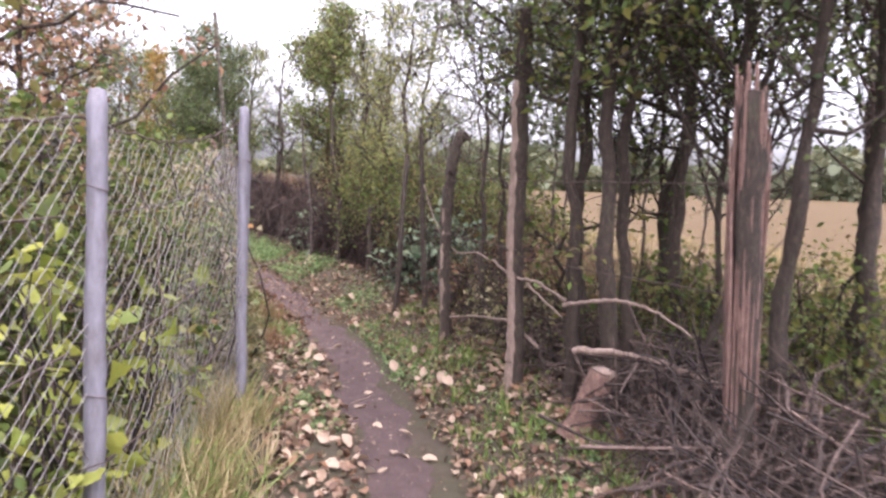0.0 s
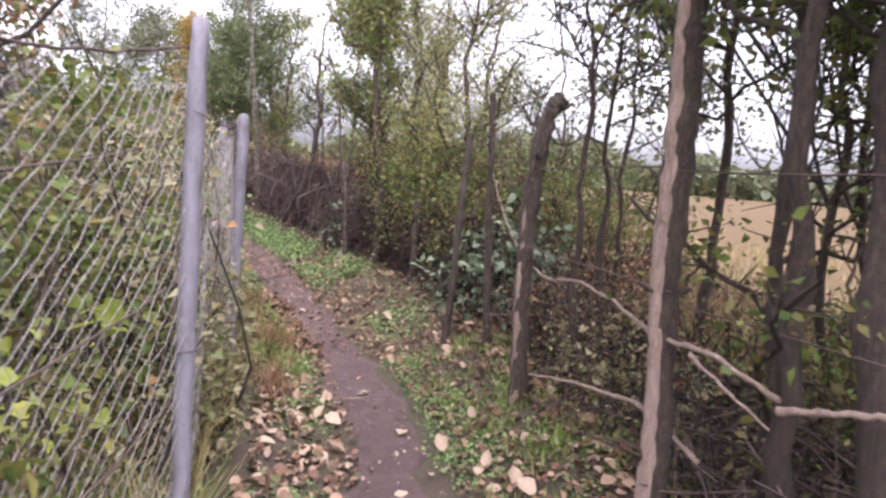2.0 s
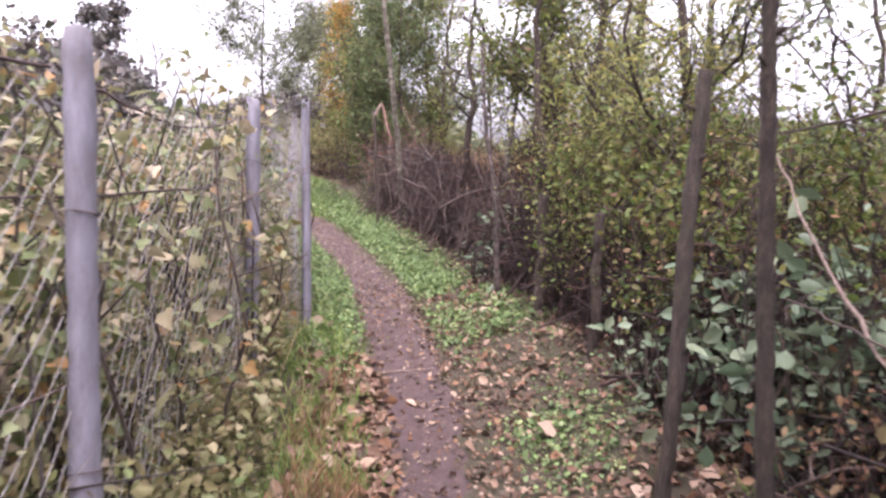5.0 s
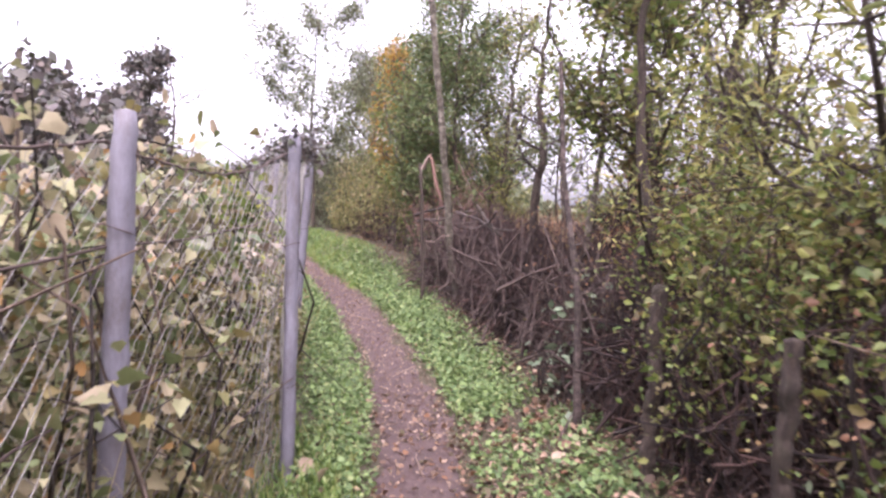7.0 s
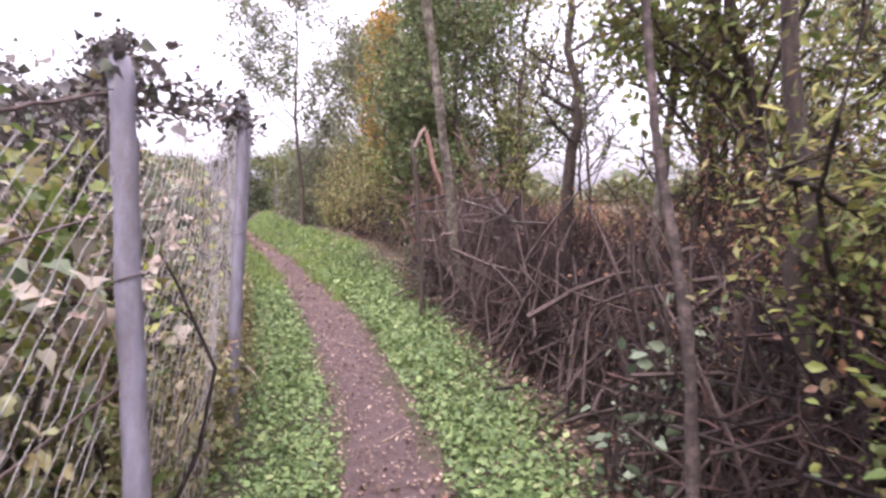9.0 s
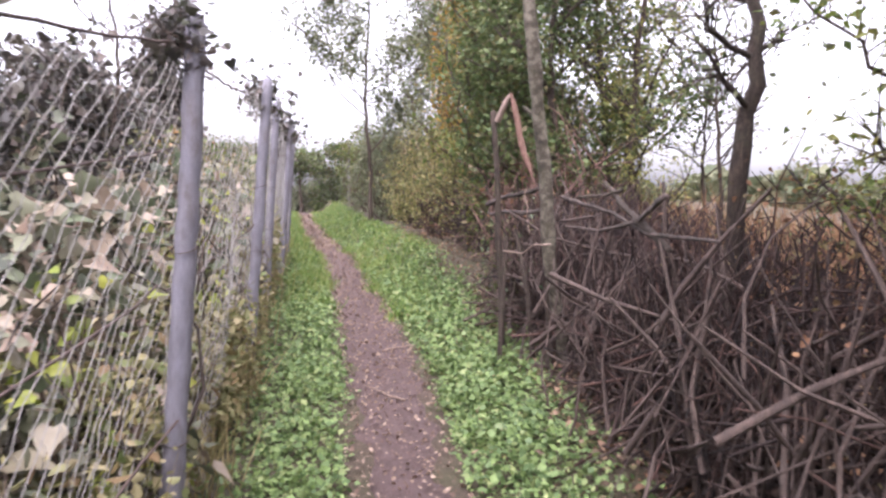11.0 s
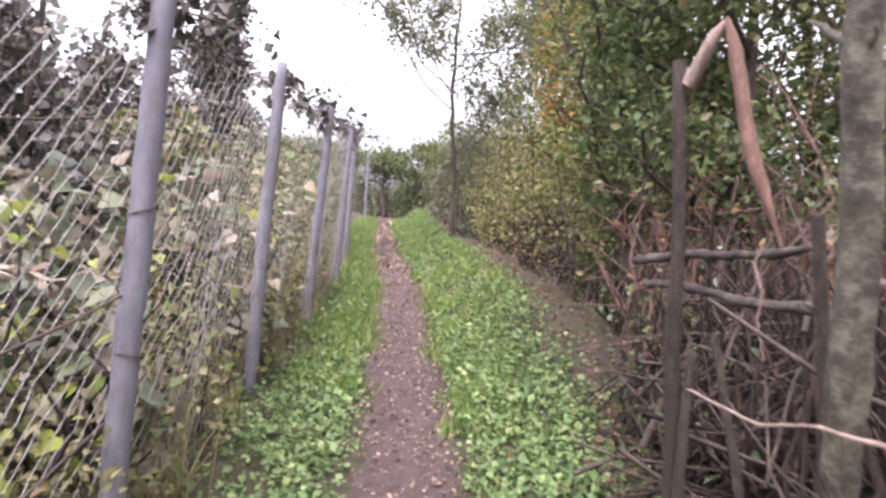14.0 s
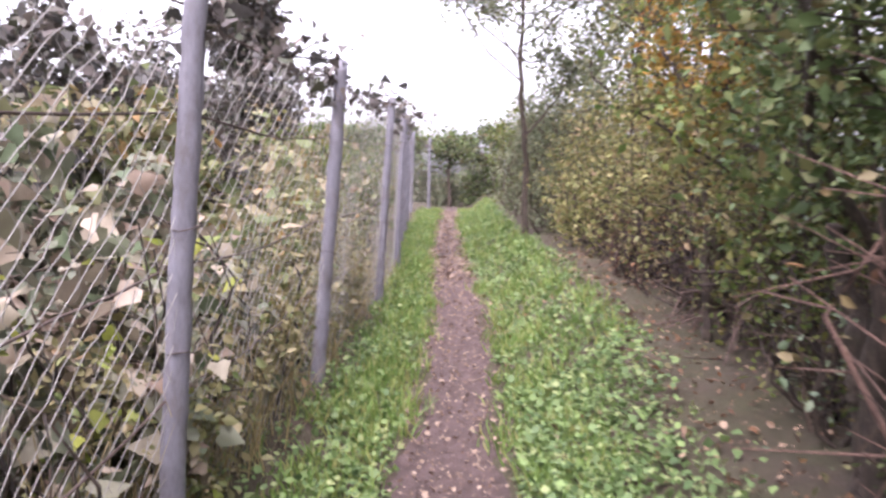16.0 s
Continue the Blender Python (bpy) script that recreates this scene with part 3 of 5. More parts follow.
def build_fence():
    rng = np.random.default_rng(11)
    root = thing("wire_fence", (POSTS[0][0], POSTS[0][1], 0), "old chain-link fence on leaning grey posts with barbed wire", "fence")
    tops, feet = [], []
    for x, y, h, lean in POSTS:
        z = float(ground_z(x, y))
        az = math.radians(30)
        dx = math.tan(math.radians(lean)) * h
        foot, head = np.array([x - 0.5 * dx * math.cos(az), y - 0.5 * dx * math.sin(az), z - 0.1]), np.array([x + 0.5 * dx * math.cos(az), y + 0.5 * dx * math.sin(az), z + h])
        line = foot + (head - foot) * np.linspace(0, 1, 33)[:, None]
        line[:, :2] += rng.normal(size=(33, 2)) * 0.0016 + 0.006 * np.sin(np.linspace(0, 3, 33) + rng.uniform(0, 6))[:, None]
        v, f = tube(line, np.append(np.linspace(0.041, 0.036, 32) * (1 + 0.03 * rng.normal(size=32)), 0.029), 9, rng, 0.055)
        post = part("post", v, f, POST, root, smooth_shade=True)
        for hh in (rng.uniform(0.25, 0.5), rng.uniform(0.6, 0.9)):
            c = foot + (head - foot) * hh
            ring = [c + np.array([math.cos(a) * 0.043, math.sin(a) * 0.043, 0.014 * math.sin(a + hh * 20)]) for a in np.linspace(0, 2 * np.pi, 13)]
            part("tie_wire", *tube(ring, [0.0022] * 13, 5, cap=False), RUSTWIRE, post)
        tops.append(head)
        feet.append(foot + (0, 0, 0.1))
    for i in range(len(POSTS) - 1):
        A, B, C, D = feet[i], feet[i + 1], tops[i], tops[i + 1]
        L = np.linalg.norm((B - A)[:2])
        back = unit(np.array([(B - A)[1], -(B - A)[0], 0])) * 0.05
        H = min(POSTS[i][2], POSTS[i + 1][2]) - 0.12
        sag = rng.uniform(0.03, 0.09)
        near = i < 13
        pitch, tall = (0.105, 0.115) if near else (0.21, 0.3)
        nx, nz = int(L / pitch), int(H / tall * 2)
        step = 1 if near else 2

        def spot(p, q, nudge):
            u, w = np.clip(p / nx, 0, 1), q / nz
            base = A + (B - A) * u[..., None]
            head = C + (D - C) * u[..., None]
            z = base[..., 2] + 0.03 + w * H - sag * w * np.sin(np.pi * u)
            bulge = 0.03 * np.sin(u * 9 + i) * np.sin(w * 4) + nudge
            wt = (w * H / 2.0)[..., None]
            pt = base * (1 - wt) + head * wt
            pt = pt - back * (0.6 + bulge[..., None] / 0.05)
            pt[..., 2] = z
            return pt

        for sgn in (1, -1):
            P0, P1 = [], []
            starts = np.arange(-nz, nx + nz // 2 + 1)
            q = np.arange(0, nz + 1)
            p = starts[:, None] + (q[None] * 0.72 if sgn > 0 else (nz - q[None]) * 0.28)
            zig = 0.16 * np.where(q % 2 == 0, 1, -1)[None] * np.ones_like(p)
            pts = spot(p + zig * 0.5, np.repeat(q[None], len(starts), 0) * 1.0, 0.008 * zig * sgn * 4)
            pts += rng.normal(size=pts.shape) * 0.004
            ok = (p >= 0) & (p <= nx)
            both = ok[:, :-1] & ok[:, 1:]
            P0, P1 = pts[:, :-1][both], pts[:, 1:][both]
            v, f, _ = sticks(rng, P0, P1, (0.0018 if sgn > 0 else 0.0012), (0.0018 if sgn > 0 else 0.0012), bend=0.0, seg=1, sides=3)
            if sgn > 0:
                keep = (v, f)
            else:
                part("mesh_panel", *joined([keep, (v, f)]), WIRE, root)
        for hh in (0.3, 0.52, 0.78):
            p0, p1 = A + (C - A) * hh - back, B + (D - B) * hh - back
            ln = wobble(rng, p0, p1, 9, 0.045)
            ln[:, 2] -= 0.04 * np.sin(np.pi * np.linspace(0, 1, 9))
            part("tension_wire", *tube(ln, [0.0045] * 9, 5, cap=False), RUSTWIRE, root)
        u = np.linspace(0, 1, 25)
        p0, p1 = A + (C - A) * 0.95, B + (D - B) * 0.95
        ln = p0 + (p1 - p0) * u[:, None] - back * 0.9
        ln[:, 2] -= (0.10 if i < 6 else 0.05) * np.sin(np.pi * u)
        ln += rng.normal(size=ln.shape) * 0.004
        pieces = [tube(ln, [0.005] * 25, 5, cap=False)]
        c = ln[1:-1:2]
        e = unit(rng.normal(size=(len(c), 3))) * 0.022
        bv, bf, _ = sticks(rng, c - e, c + e, 0.0022, 0.0015, bend=0.0, seg=1, sides=5)
        part("barbed_wire", *joined([pieces[0], (bv, bf)]), RUSTWIRE, root)


build_fence()

# ---- behind the fence ----
k = 0
for y, off, w, h, n, size, mat, shape in [
        (1.2, -2.2, 1.5, 1.9, 5200, 0.05, GREEN, LEAF), (3.0, -2.3, 1.5, 2.0, 6500, 0.05, GREEN, LEAF), (4.8, -2.3, 1.6, 2.1, 7000, 0.05, GREEN, LEAF), (6.5, -2.2, 1.6, 2.2, 7000, 0.05, GREEN, LEAF),
        (8.2, -2.3, 1.6, 1.95, 9500, 0.044, CREEPER, LEAF), (9.8, -2.2, 1.5, 1.75, 9500, 0.046, CREEPER, LEAF), (11.4, -2.15, 1.5, 1.6, 9500, 0.046, CREEPER, IVY), (13.0, -2.05, 1.4, 1.5, 8000, 0.068, PALECREEPER, IVY),
        (14.6, -2.1, 1.5, 1.3, 8000, 0.076, PALECREEPER, IVY), (16.2, -2.2, 1.6, 1.3, 8500, 0.078, PALECREEPER, IVY), (17.9, -2.2, 1.6, 1.35, 8500, 0.078, PALECREEPER, IVY), (19.6, -2.15, 1.5, 1.35, 8000, 0.078, PALECREEPER, IVY),
        (21.4, -2.0, 1.5, 1.45, 6000, 0.08, CREEPER, IVY), (23.5, -2.1, 1.6, 1.6, 4200, 0.08, CREEPER, IVY), (26.0, -2.2, 1.8, 1.7, 4200, 0.08, GREEN, IVY), (29.0, -2.3, 2.0, 1.8, 4200, 0.085, GREEN, IVY)]:
    k += 1
    shrub("bush", "tangled bush of autumn leaves behind the wire fence", "bush", y, off, 2.1 if y < 24 else 3.2, w, h, 24, n, size, mat, shape=shape, low=0.04, seed=k, group="bushes behind the fence")
for i, y in enumerate(np.arange(6.6, 25, 1.25)):
    shrub("weed_bush", "withered tan and olive weeds at the foot of the fence", "weeds", float(y), -1.25, 1.5, 0.6, 0.6 if y < 12 else 0.75, 18, 5200 if y < 22 else 2000, 0.036, WEED, shape=LEAF, low=0.05, seed=700 + i, group="weeds along the fence")
for y, off, w, h, n, size in [(9.8, -3.5, 1.9, 2.2, 7000, 0.07), (12.5, -3.4, 2.0, 2.25, 8500, 0.075), (15.0, -3.4, 1.9, 2.3, 9500, 0.08), (17.3, -3.4, 1.9, 2.55, 11000, 0.08), (19.8, -3.3, 1.9, 2.5, 11000, 0.08), (22.5, -3.3, 2.0, 2.3, 9000, 0.08), (26, -3.6, 2.4, 2.4, 8000, 0.09)]:
    k += 1
    shrub("ivy_mound", "rounded mound of dark purplish ivy behind the fence", "ivy", y, off, 2.9, w, h, 60, int(n * 1.6), size * 0.9, PLUM, shape=KITE * (0.9, 1.35, 1), low=0.25, seed=k, group="ivy mounds", top=0.12)
tree("russet_tree", "small tree with thin brown autumn leaves behind the fence", -3.3, 5.2, 4.6, 0.11, RUSSET, 3800, 0.06, seed=1, reach=1.5, n_limbs=16, crown_low=0.3)
tree("russet_tree", "small tree with thin brown autumn leaves behind the fence", -3.9, 7.6, 4.2, 0.1, RUSSET, 3400, 0.06, seed=2, reach=1.4, n_limbs=15, crown_low=0.35)
tree("bushy_tree", "green and brown leaved tree behind the wire fence", -3.0, 2.6, 3.8, 0.1, GREEN, 4500, 0.055, seed=3, reach=1.2, n_limbs=15, crown_low=0.3)
tree("ivy_tree", "slim trunk wrapped in dark ivy behind the fence", -15.5, 24.6, 4.3, 0.14, PLUM, 3800, 0.09, seed=4, reach=0.8, n_limbs=14, crown_low=0.2, shape=BROAD)
tree("ivy_tree", "slim trunk wrapped in dark ivy behind the fence", -17.6, 26.2, 4.9, 0.14, PLUM, 3800, 0.1, seed=5, reach=0.9, n_limbs=14, crown_low=0.2, shape=BROAD)
tree("bare_sapling", "thin forked bare sapling behind the fence", -8.97, 17.47, 3.0, 0.06, PLUM, 0, 0.05, seed=6, reach=0.9, n_limbs=4, crown_low=0.65, bare=True)

# ---- the far end of the trail ----
for i, (x, y, h) in enumerate([(-21.5, 36.6, 1.9), (-20.0, 37.6, 1.85), (-18.0, 38.4, 2.1), (-23.8, 35.0, 2.0), (-15.5, 38.5, 2.4), (-21.2, 31.5, 1.8), (-25, 38.5, 2.1), (-21.5, 41.5, 2.2), (-18.5, 42, 2.3), (-28, 37, 2.2)]):
    tree("thicket_tree", "dark leafy thicket tree at the end of the path", x, y, h, 0.16, DARKGREEN, 2600, 0.12, seed=20 + i, reach=1.3, n_limbs=16, crown_low=0.6, group="thicket trees", rise=0.5)

for i, (y, off, h) in enumerate([(36.8, -3.5, 1.3), (37.4, -1.2, 0.9), (37.6, 1.6, 1.3), (37.0, 3.6, 1.8), (36.0, 5.6, 2.0), (40.5, 0.4, 1.2), (40.5, -4.0, 1.7), (39.0, 4.0, 2.0)]):
    shrub("thicket_bush", "dark dense bush behind the fence at the path's end", "bush", y, off, 2.4, 2.2, h, 40, 4500, 0.1, GREYGREEN if i % 2 else DARKGREEN, shape=LEAF, low=0.05, seed=400 + i, group="thicket bushes")

# ---- trail side, open stretch: posts, trees and brush ----
def rough_post(name, label, x, y, h, r, lean, mat, seed, flat=None):
    rng = np.random.default_rng(seed)
    z = float(ground_z(x, y))
    root = thing(name, (x, y, z), label, "post")
    line = wobble(rng, (x, y, z - 0.1), (x + lean[0], y + lean[1], z + h), 14, 0.045)
    rad = np.full(14, r) * (1 + 0.08 * rng.normal(size=14))
    rad[0] *= 1.15
    fi = np.linspace(0, 13, 53)
    dense = np.column_stack([np.interp(fi, np.arange(14), line[:, a]) for a in range(3)])
    dense[:, :2] += rng.normal(size=(53, 2)) * r * 0.07
    drad = np.interp(fi, np.arange(14), rad) * (1 + 0.06 * rng.normal(size=53))
    v, f = tube(dense, drad, 14, rng, 0.09)
    part("shaft", v, f, mat, root, smooth_shade=True)
    if h > 1.5:
        for i in range(4 if h < 4 else 2):
            j = int(rng.integers(4, 12))
            a, up = rng.uniform(0, 2 * math.pi), rng.uniform(0.02, 0.09)
            out = np.array([math.cos(a), math.sin(a), 0])
            q = line[j] + out * (r + rng.uniform(0.02, 0.07)) + np.array([0, 0, up])
            part("branch_stub", *tube(wobble(rng, line[j] + out * r * 0.5, q, 5, 0.01), [r * 0.34, r * 0.3, r * 0.27, r * 0.22, r * 0.12], 7, rng, 0.12), mat, root, smooth_shade=True)
    if flat is not None:
        side = np.array([math.cos(flat), math.sin(flat), 0]) * r * 0.56
        part("stripped_face", *tube(dense[:44] + side, drad[:44] * np.linspace(0.78, 0.62, 44), 10, rng, 0.05), BAREWOOD, root, "pale stripped wood", True)
    return root


rough_post("wooden_post", "crooked split wooden fence post with one pale stripped side", 0.56, 5.68, 2.6, 0.056, (0.02, -0.05), BARK, 31, flat=math.radians(200))
rough_post("tall_trunk", "tall leaning young trunk with olive bark", -4.38, 17.1, 4.1, 0.034, (-0.1, -1.1), MOSSBARK, 37)
tree("mossy_tree", "dark mossy tree with broken limbs behind the dead hedge", -3.27, 16.35, 3.4, 0.11, GREYGREEN, 90, 0.05, seed=38, reach=0.55, n_limbs=8, crown_low=0.3)
tree("slim_tree", "slim pale-barked tree standing in the hedge", -2.57, 15.1, 4.2, 0.07, YELLOWGREEN, 4200, 0.05, bark=MOSSBARK, seed=39, reach=0.8, n_limbs=12, crown_low=0.4)
tree("slim_tree", "slim dark tree standing in the hedge", -1.74, 13.2, 4.0, 0.085, YELLOWGREEN, 2600, 0.055, seed=40, reach=0.8, n_limbs=14, crown_low=0.42)
rough_post("hedge_stake", "dark upright stake under the bushes", -1.55, 12.2, 0.95, 0.035, (0.05, 0.0), BARK, 51)
rough_post("hedge_stake", "dark upright stake under the bushes", -1.0, 11.1, 0.9, 0.03, (0.03, 0.0), BARK, 52)
rough_post("hedge_stake", "dark upright stake under the bushes", -6.0, 19.75, 0.9, 0.035, (-0.12, 0.0), BARK, 53)
rough_post("hedge_stake", "dark upright stake under the bushes", -7.3, 21.6, 0.9, 0.03, (-0.05, 0.1), BARK, 54)


def crooked_pole(name, label, points, r0, r1, mat, seed, stripe=None, category="post"):
    """A standing pole that bends through a few points; stripe is the side where the bark is gone."""
    rng = np.random.default_rng(seed)
    pts = np.array(points, float)
    base = pts[0].copy()
    base[2] = float(ground_z(base[0], base[1]))
    pts[0, 2] = base[2] - 0.1
    root = thing(name, tuple(base), label, category)
    u = np.linspace(0, len(pts) - 1, 44)
    line = np.column_stack([np.interp(u, np.arange(len(pts)), pts[:, a]) for a in range(3)])
    soft = np.hanning(9) / np.hanning(9).sum()
    line = np.column_stack([np.convolve(np.pad(line[:, a], 4, mode="edge"), soft, "valid") for a in range(3)])
    line[:, :2] += rng.normal(size=(44, 2)) * r0 * 0.06
    rad = np.linspace(r0, r1, 44) * (1 + 0.07 * rng.normal(size=44))
    rad[:3] *= 1.15
    part("shaft", *tube(line, rad, 14, rng, 0.16), mat, root, smooth_shade=True)
    if stripe is not None:
        side = np.array([math.cos(stripe), math.sin(stripe), 0]) * r0 * 0.5
        k = 30
        part("stripped_face", *tube(line[:k] + side, rad[:k] * np.linspace(0.72, 0.45, k), 10, rng, 0.07), BAREWOOD, root, "pale stripped wood", True)
    for j in rng.integers(10, 40, 4):
        a = rng.uniform(0, 2 * math.pi)
        out = np.array([math.cos(a), math.sin(a), 0.4])
        part("branch_stub", *tube([line[j], line[j] + out * r0 * 1.3, line[j] + out * r0 * rng.uniform(1.6, 2.6)], [r0 * 0.35, r0 * 0.3, r0 * 0.12], 7, rng, 0.1), mat, root, smooth_shade=True)
    return root


crooked_pole("wooden_post", "weathered wooden post with a hooked knobbly broken top", [(0.09, 7.5, 0.1), (0.05, 7.5, 0.7), (0.04, 7.5, 1.15), (0.064, 7.5, 1.6), (0.1, 7.5, 1.95), (0.15, 7.5, 2.07), (0.2, 7.5, 2.11)], 0.05, 0.046, BARK, 32, stripe=math.radians(225))
crooked_pole("wooden_post", "thin grey wooden post among brambles", [(-0.14, 8.7, 0.1), (-0.19, 8.7, 1.0), (-0.22, 8.7, 1.6), (-0.25, 8.7, 2.25)], 0.03, 0.022, BARK, 33)
crooked_pole("leaning_trunk", "dark leaning dead trunk in the hedge", [(-0.5, 9.2, 0.1), (-0.46, 9.2, 0.7), (-0.45, 9.25, 1.3), (-0.41, 9.35, 1.97)], 0.032, 0.027, BARK, 34, category="tree trunk")
crooked_pole("slanting_pole", "slim pale pole slanting out of the dead hedge", [(-2.06, 13.05, 0.2), (-2.1, 13.05, 1.2), (-2.16, 13.05, 1.55), (-2.21, 13.05, 1.8), (-2.24, 13.05, 2.15), (-2.27, 13.05, 2.6)], 0.023, 0.012, PINKBARK, 36, category="pole")
crooked_pole("hedge_stake", "dark rough stake in the dead hedge", [(-4.44, 17.0, 0.5), (-4.47, 17.0, 1.3), (-4.53, 17.0, 1.82)], 0.018, 0.013, BARK, 61)
crooked_pole("hedge_stake", "dark rough stake in the dead hedge", [(-4.88, 17.2, 0.5), (-4.88, 17.25, 1.0), (-4.89, 17.3, 1.4)], 0.016, 0.011, BARK, 62)
crooked_pole("hedge_stake", "dark rough stake in the dead hedge", [(-4.66, 17.28, 0.5), (-4.72, 17.3, 1.0), (-4.86, 17.4, 1.45)], 0.016, 0.01, BARK, 63)


def broken_trunk():
    """A dead trunk whose reddish bark peels off in long strips."""
    rng = np.random.default_rng(35)
    x, y, h = 1.36, 3.55, 1.85
    z = float(ground_z(x, y))
    root = thing("broken_trunk", (x, y, z), "broken dead trunk with reddish bark peeling in strips", "tree trunk")
    line = wobble(rng, (x, y, z - 0.1), (x - 0.05, y, z + h), 14, 0.03)
    part("trunk", *tube(line, np.linspace(0.075, 0.05, 14), 12, rng, 0.08), BARK, root, smooth_shade=True)
    trunk = root.children[0]
    for i in range(56):
        a = i * 2 * math.pi / 56 + rng.normal() * 0.1
        lo, hi = sorted(rng.uniform(0.15, 1.06, 2))
        hi = min(rng.uniform(0.85, 1.1), max(hi, lo + 0.5))
        out = rng.uniform(0.06, 0.075)
        u = np.linspace(lo, hi, 8)
        mid = (np.array([x, y, z]) + np.column_stack([-0.05 * u + math.cos(a) * out * (1.1 - 0.25 * u), math.sin(a) * out * (1.1 - 0.25 * u), h * u]))
        mid[:, :2] += np.array([math.cos(a), math.sin(a)]) * (rng.uniform(0, 0.03) * (u[:, None] - lo) ** 2 * 4)
        part("bark_strip", *tube(mid, rng.uniform(0.005, 0.012) * np.array([0.5, 0.9, 1, 1.1, 1, 0.9, 0.8, 0.4]), 6, rng, 0.15), REDSTRIP, trunk)


broken_trunk()


def split_stub():
    """A snapped tree: a dark stem, and its torn-off top hanging down from the break."""
    rng = np.random.default_rng(36)
    z = float(ground_z(-4.95, 17.42))
    root = thing("snapped_tree", (-4.95, 17.42, z), "snapped tree with its torn orange top hanging down", "tree trunk")
    part("stem", *tube(wobble(rng, (-4.95, 17.42, z - 0.1), (-4.955, 17.28, 2.23), 10, 0.03), np.linspace(0.024, 0.017, 10), 10, rng, 0.14), BARK, root, smooth_shade=True)
    part("torn_top", *tube(np.column_stack([np.interp(np.linspace(0, 4, 12), range(5), c) for c in ((-4.85, -4.81, -4.755, -4.7, -4.635), (17.25,) * 5, (2.34, 2.2, 1.95, 1.83, 1.66))]), [0.006, 0.015, 0.02, 0.021, 0.02, 0.022, 0.021, 0.019, 0.015, 0.009, 0.005, 0.003], 10, rng, 0.16), SPLIT, root, "torn orange wood", True)
    part("splinter", *tube(wobble(rng, (-4.955, 17.28, 2.16), (-4.85, 17.25, 2.33), 6, 0.01), [0.022, 0.02, 0.019, 0.019, 0.016, 0.007], 8, rng, 0.12), BAREWOOD, root, "pale torn splinter", True)


split_stub()


def cut_stump():
    rng = np.random.default_rng(44)
    x, y = 0.86, 4.6
    z = float(ground_z(x, y))
    root = thing("cut_stump", (x, y, z), "short slanting cut stump with a pale sawn face", "stump")
    line = wobble(rng, (x - 0.06, y, z - 0.05), (x + 0.1, y, z + 0.34), 8, 0.02)
    part("stump", *tube(line, [0.12, 0.105, 0.095, 0.09, 0.085, 0.082, 0.08, 0.078], 14, rng, 0.08), REDBARK, root, smooth_shade=True)
    part("cut_face", *tube([line[-1] + (0, 0, 0.004), line[-1] + (0.004, 0, 0.012), line[-1] + (0.005, 0, 0.02)], [0.072, 0.073, 0.071], 14), BAREWOOD, root, "pale sawn wood")


cut_stump()

tree("hedge_tree", "dark many-branched hedge tree with green leaves", 0.88, 5.25, 4.6, 0.095, GREEN, 3600, 0.057, seed=41, reach=1.3, n_limbs=18, crown_low=0.36, lean=(-0.2, 0.1))
tree("hedge_tree", "dark many-branched hedge tree with green leaves", 1.1, 4.9, 4.4, 0.11, YELLOWGREEN, 3000, 0.055, seed=42, reach=1.2, n_limbs=14, crown_low=0.45, lean=(-0.2, 0.3))
tree("forked_tree", "dark forked tree at the edge of the field", 1.75, 6.6, 4.8, 0.15, GREYGREEN, 4000, 0.06, seed=43, reach=1.7, n_limbs=13, crown_low=0.4, lean=(0.4, 0.3))
tree("forked_tree", "dark forked tree at the edge of the field", 2.4, 4.6, 4.6, 0.13, GREYGREEN, 4200, 0.06, seed=44, reach=1.5, n_limbs=14, crown_low=0.45)
tree("forked_tree", "dark forked tree at the edge of the field", 2.2, 3.0, 4.6, 0.12, GREYGREEN, 4200, 0.06, seed=45, reach=1.5, n_limbs=14, crown_low=0.45)
for i, (x, y, h, g, lx, ly) in enumerate([(1.0, 5.7, 3.6, 0.075, -0.25, 0.2), (1.25, 5.2, 4.2, 0.085, 0.25, 0.1), (1.65, 5.05, 4.0, 0.07, 0.5, 0.0), (1.75, 4.1, 4.0, 0.1, 0.3, 0.2), (1.6, 5.6, 4.2, 0.09, 0.0, 0.3)]):
    tree("ivy_stem_tree", "thin dark trunk with ivy leaves among the hedge trees", x, y, h, g, DARKGREEN if i % 2 else GREEN, 1300, 0.05, seed=150 + i, reach=0.8, n_limbs=12, crown_low=0.4 if i else 0.15, lean=(lx, ly), group="hedge trees")
for i, (x, y, h, lx) in enumerate([(1.9, 5.7, 4.3, 0.2), (2.35, 6.1, 4.5, -0.2), (1.5, 6.5, 4.2, 0.3), (2.1, 7.3, 4.0, -0.1), (1.7, 4.6, 4.2, 0.1), (2.9, 5.4, 4.4, 0.0)]):
    tree("twiggy_tree", "thin dark tree with a haze of bare reddish twigs", x, y, h, 0.06, GREYGREEN, 500, 0.045, bark=TWIG if i % 2 else BARK, seed=170 + i, reach=1.0, n_limbs=30, crown_low=0.3, lean=(lx, 0.1), group="hedge trees", rise=1.5)
tree("hedge_tree", "dark hedge tree with grey-green leaves", 1.3, 8.0, 4.4, 0.09, GREYGREEN, 4500, 0.055, seed=47, reach=1.2, n_limbs=14, crown_low=0.45)
tree("hedge_tree", "dark hedge tree with green leaves", 3.4, 6.2, 4.6, 0.13, GREEN, 5000, 0.06, seed=48, reach=1.5, n_limbs=14, crown_low=0.45)
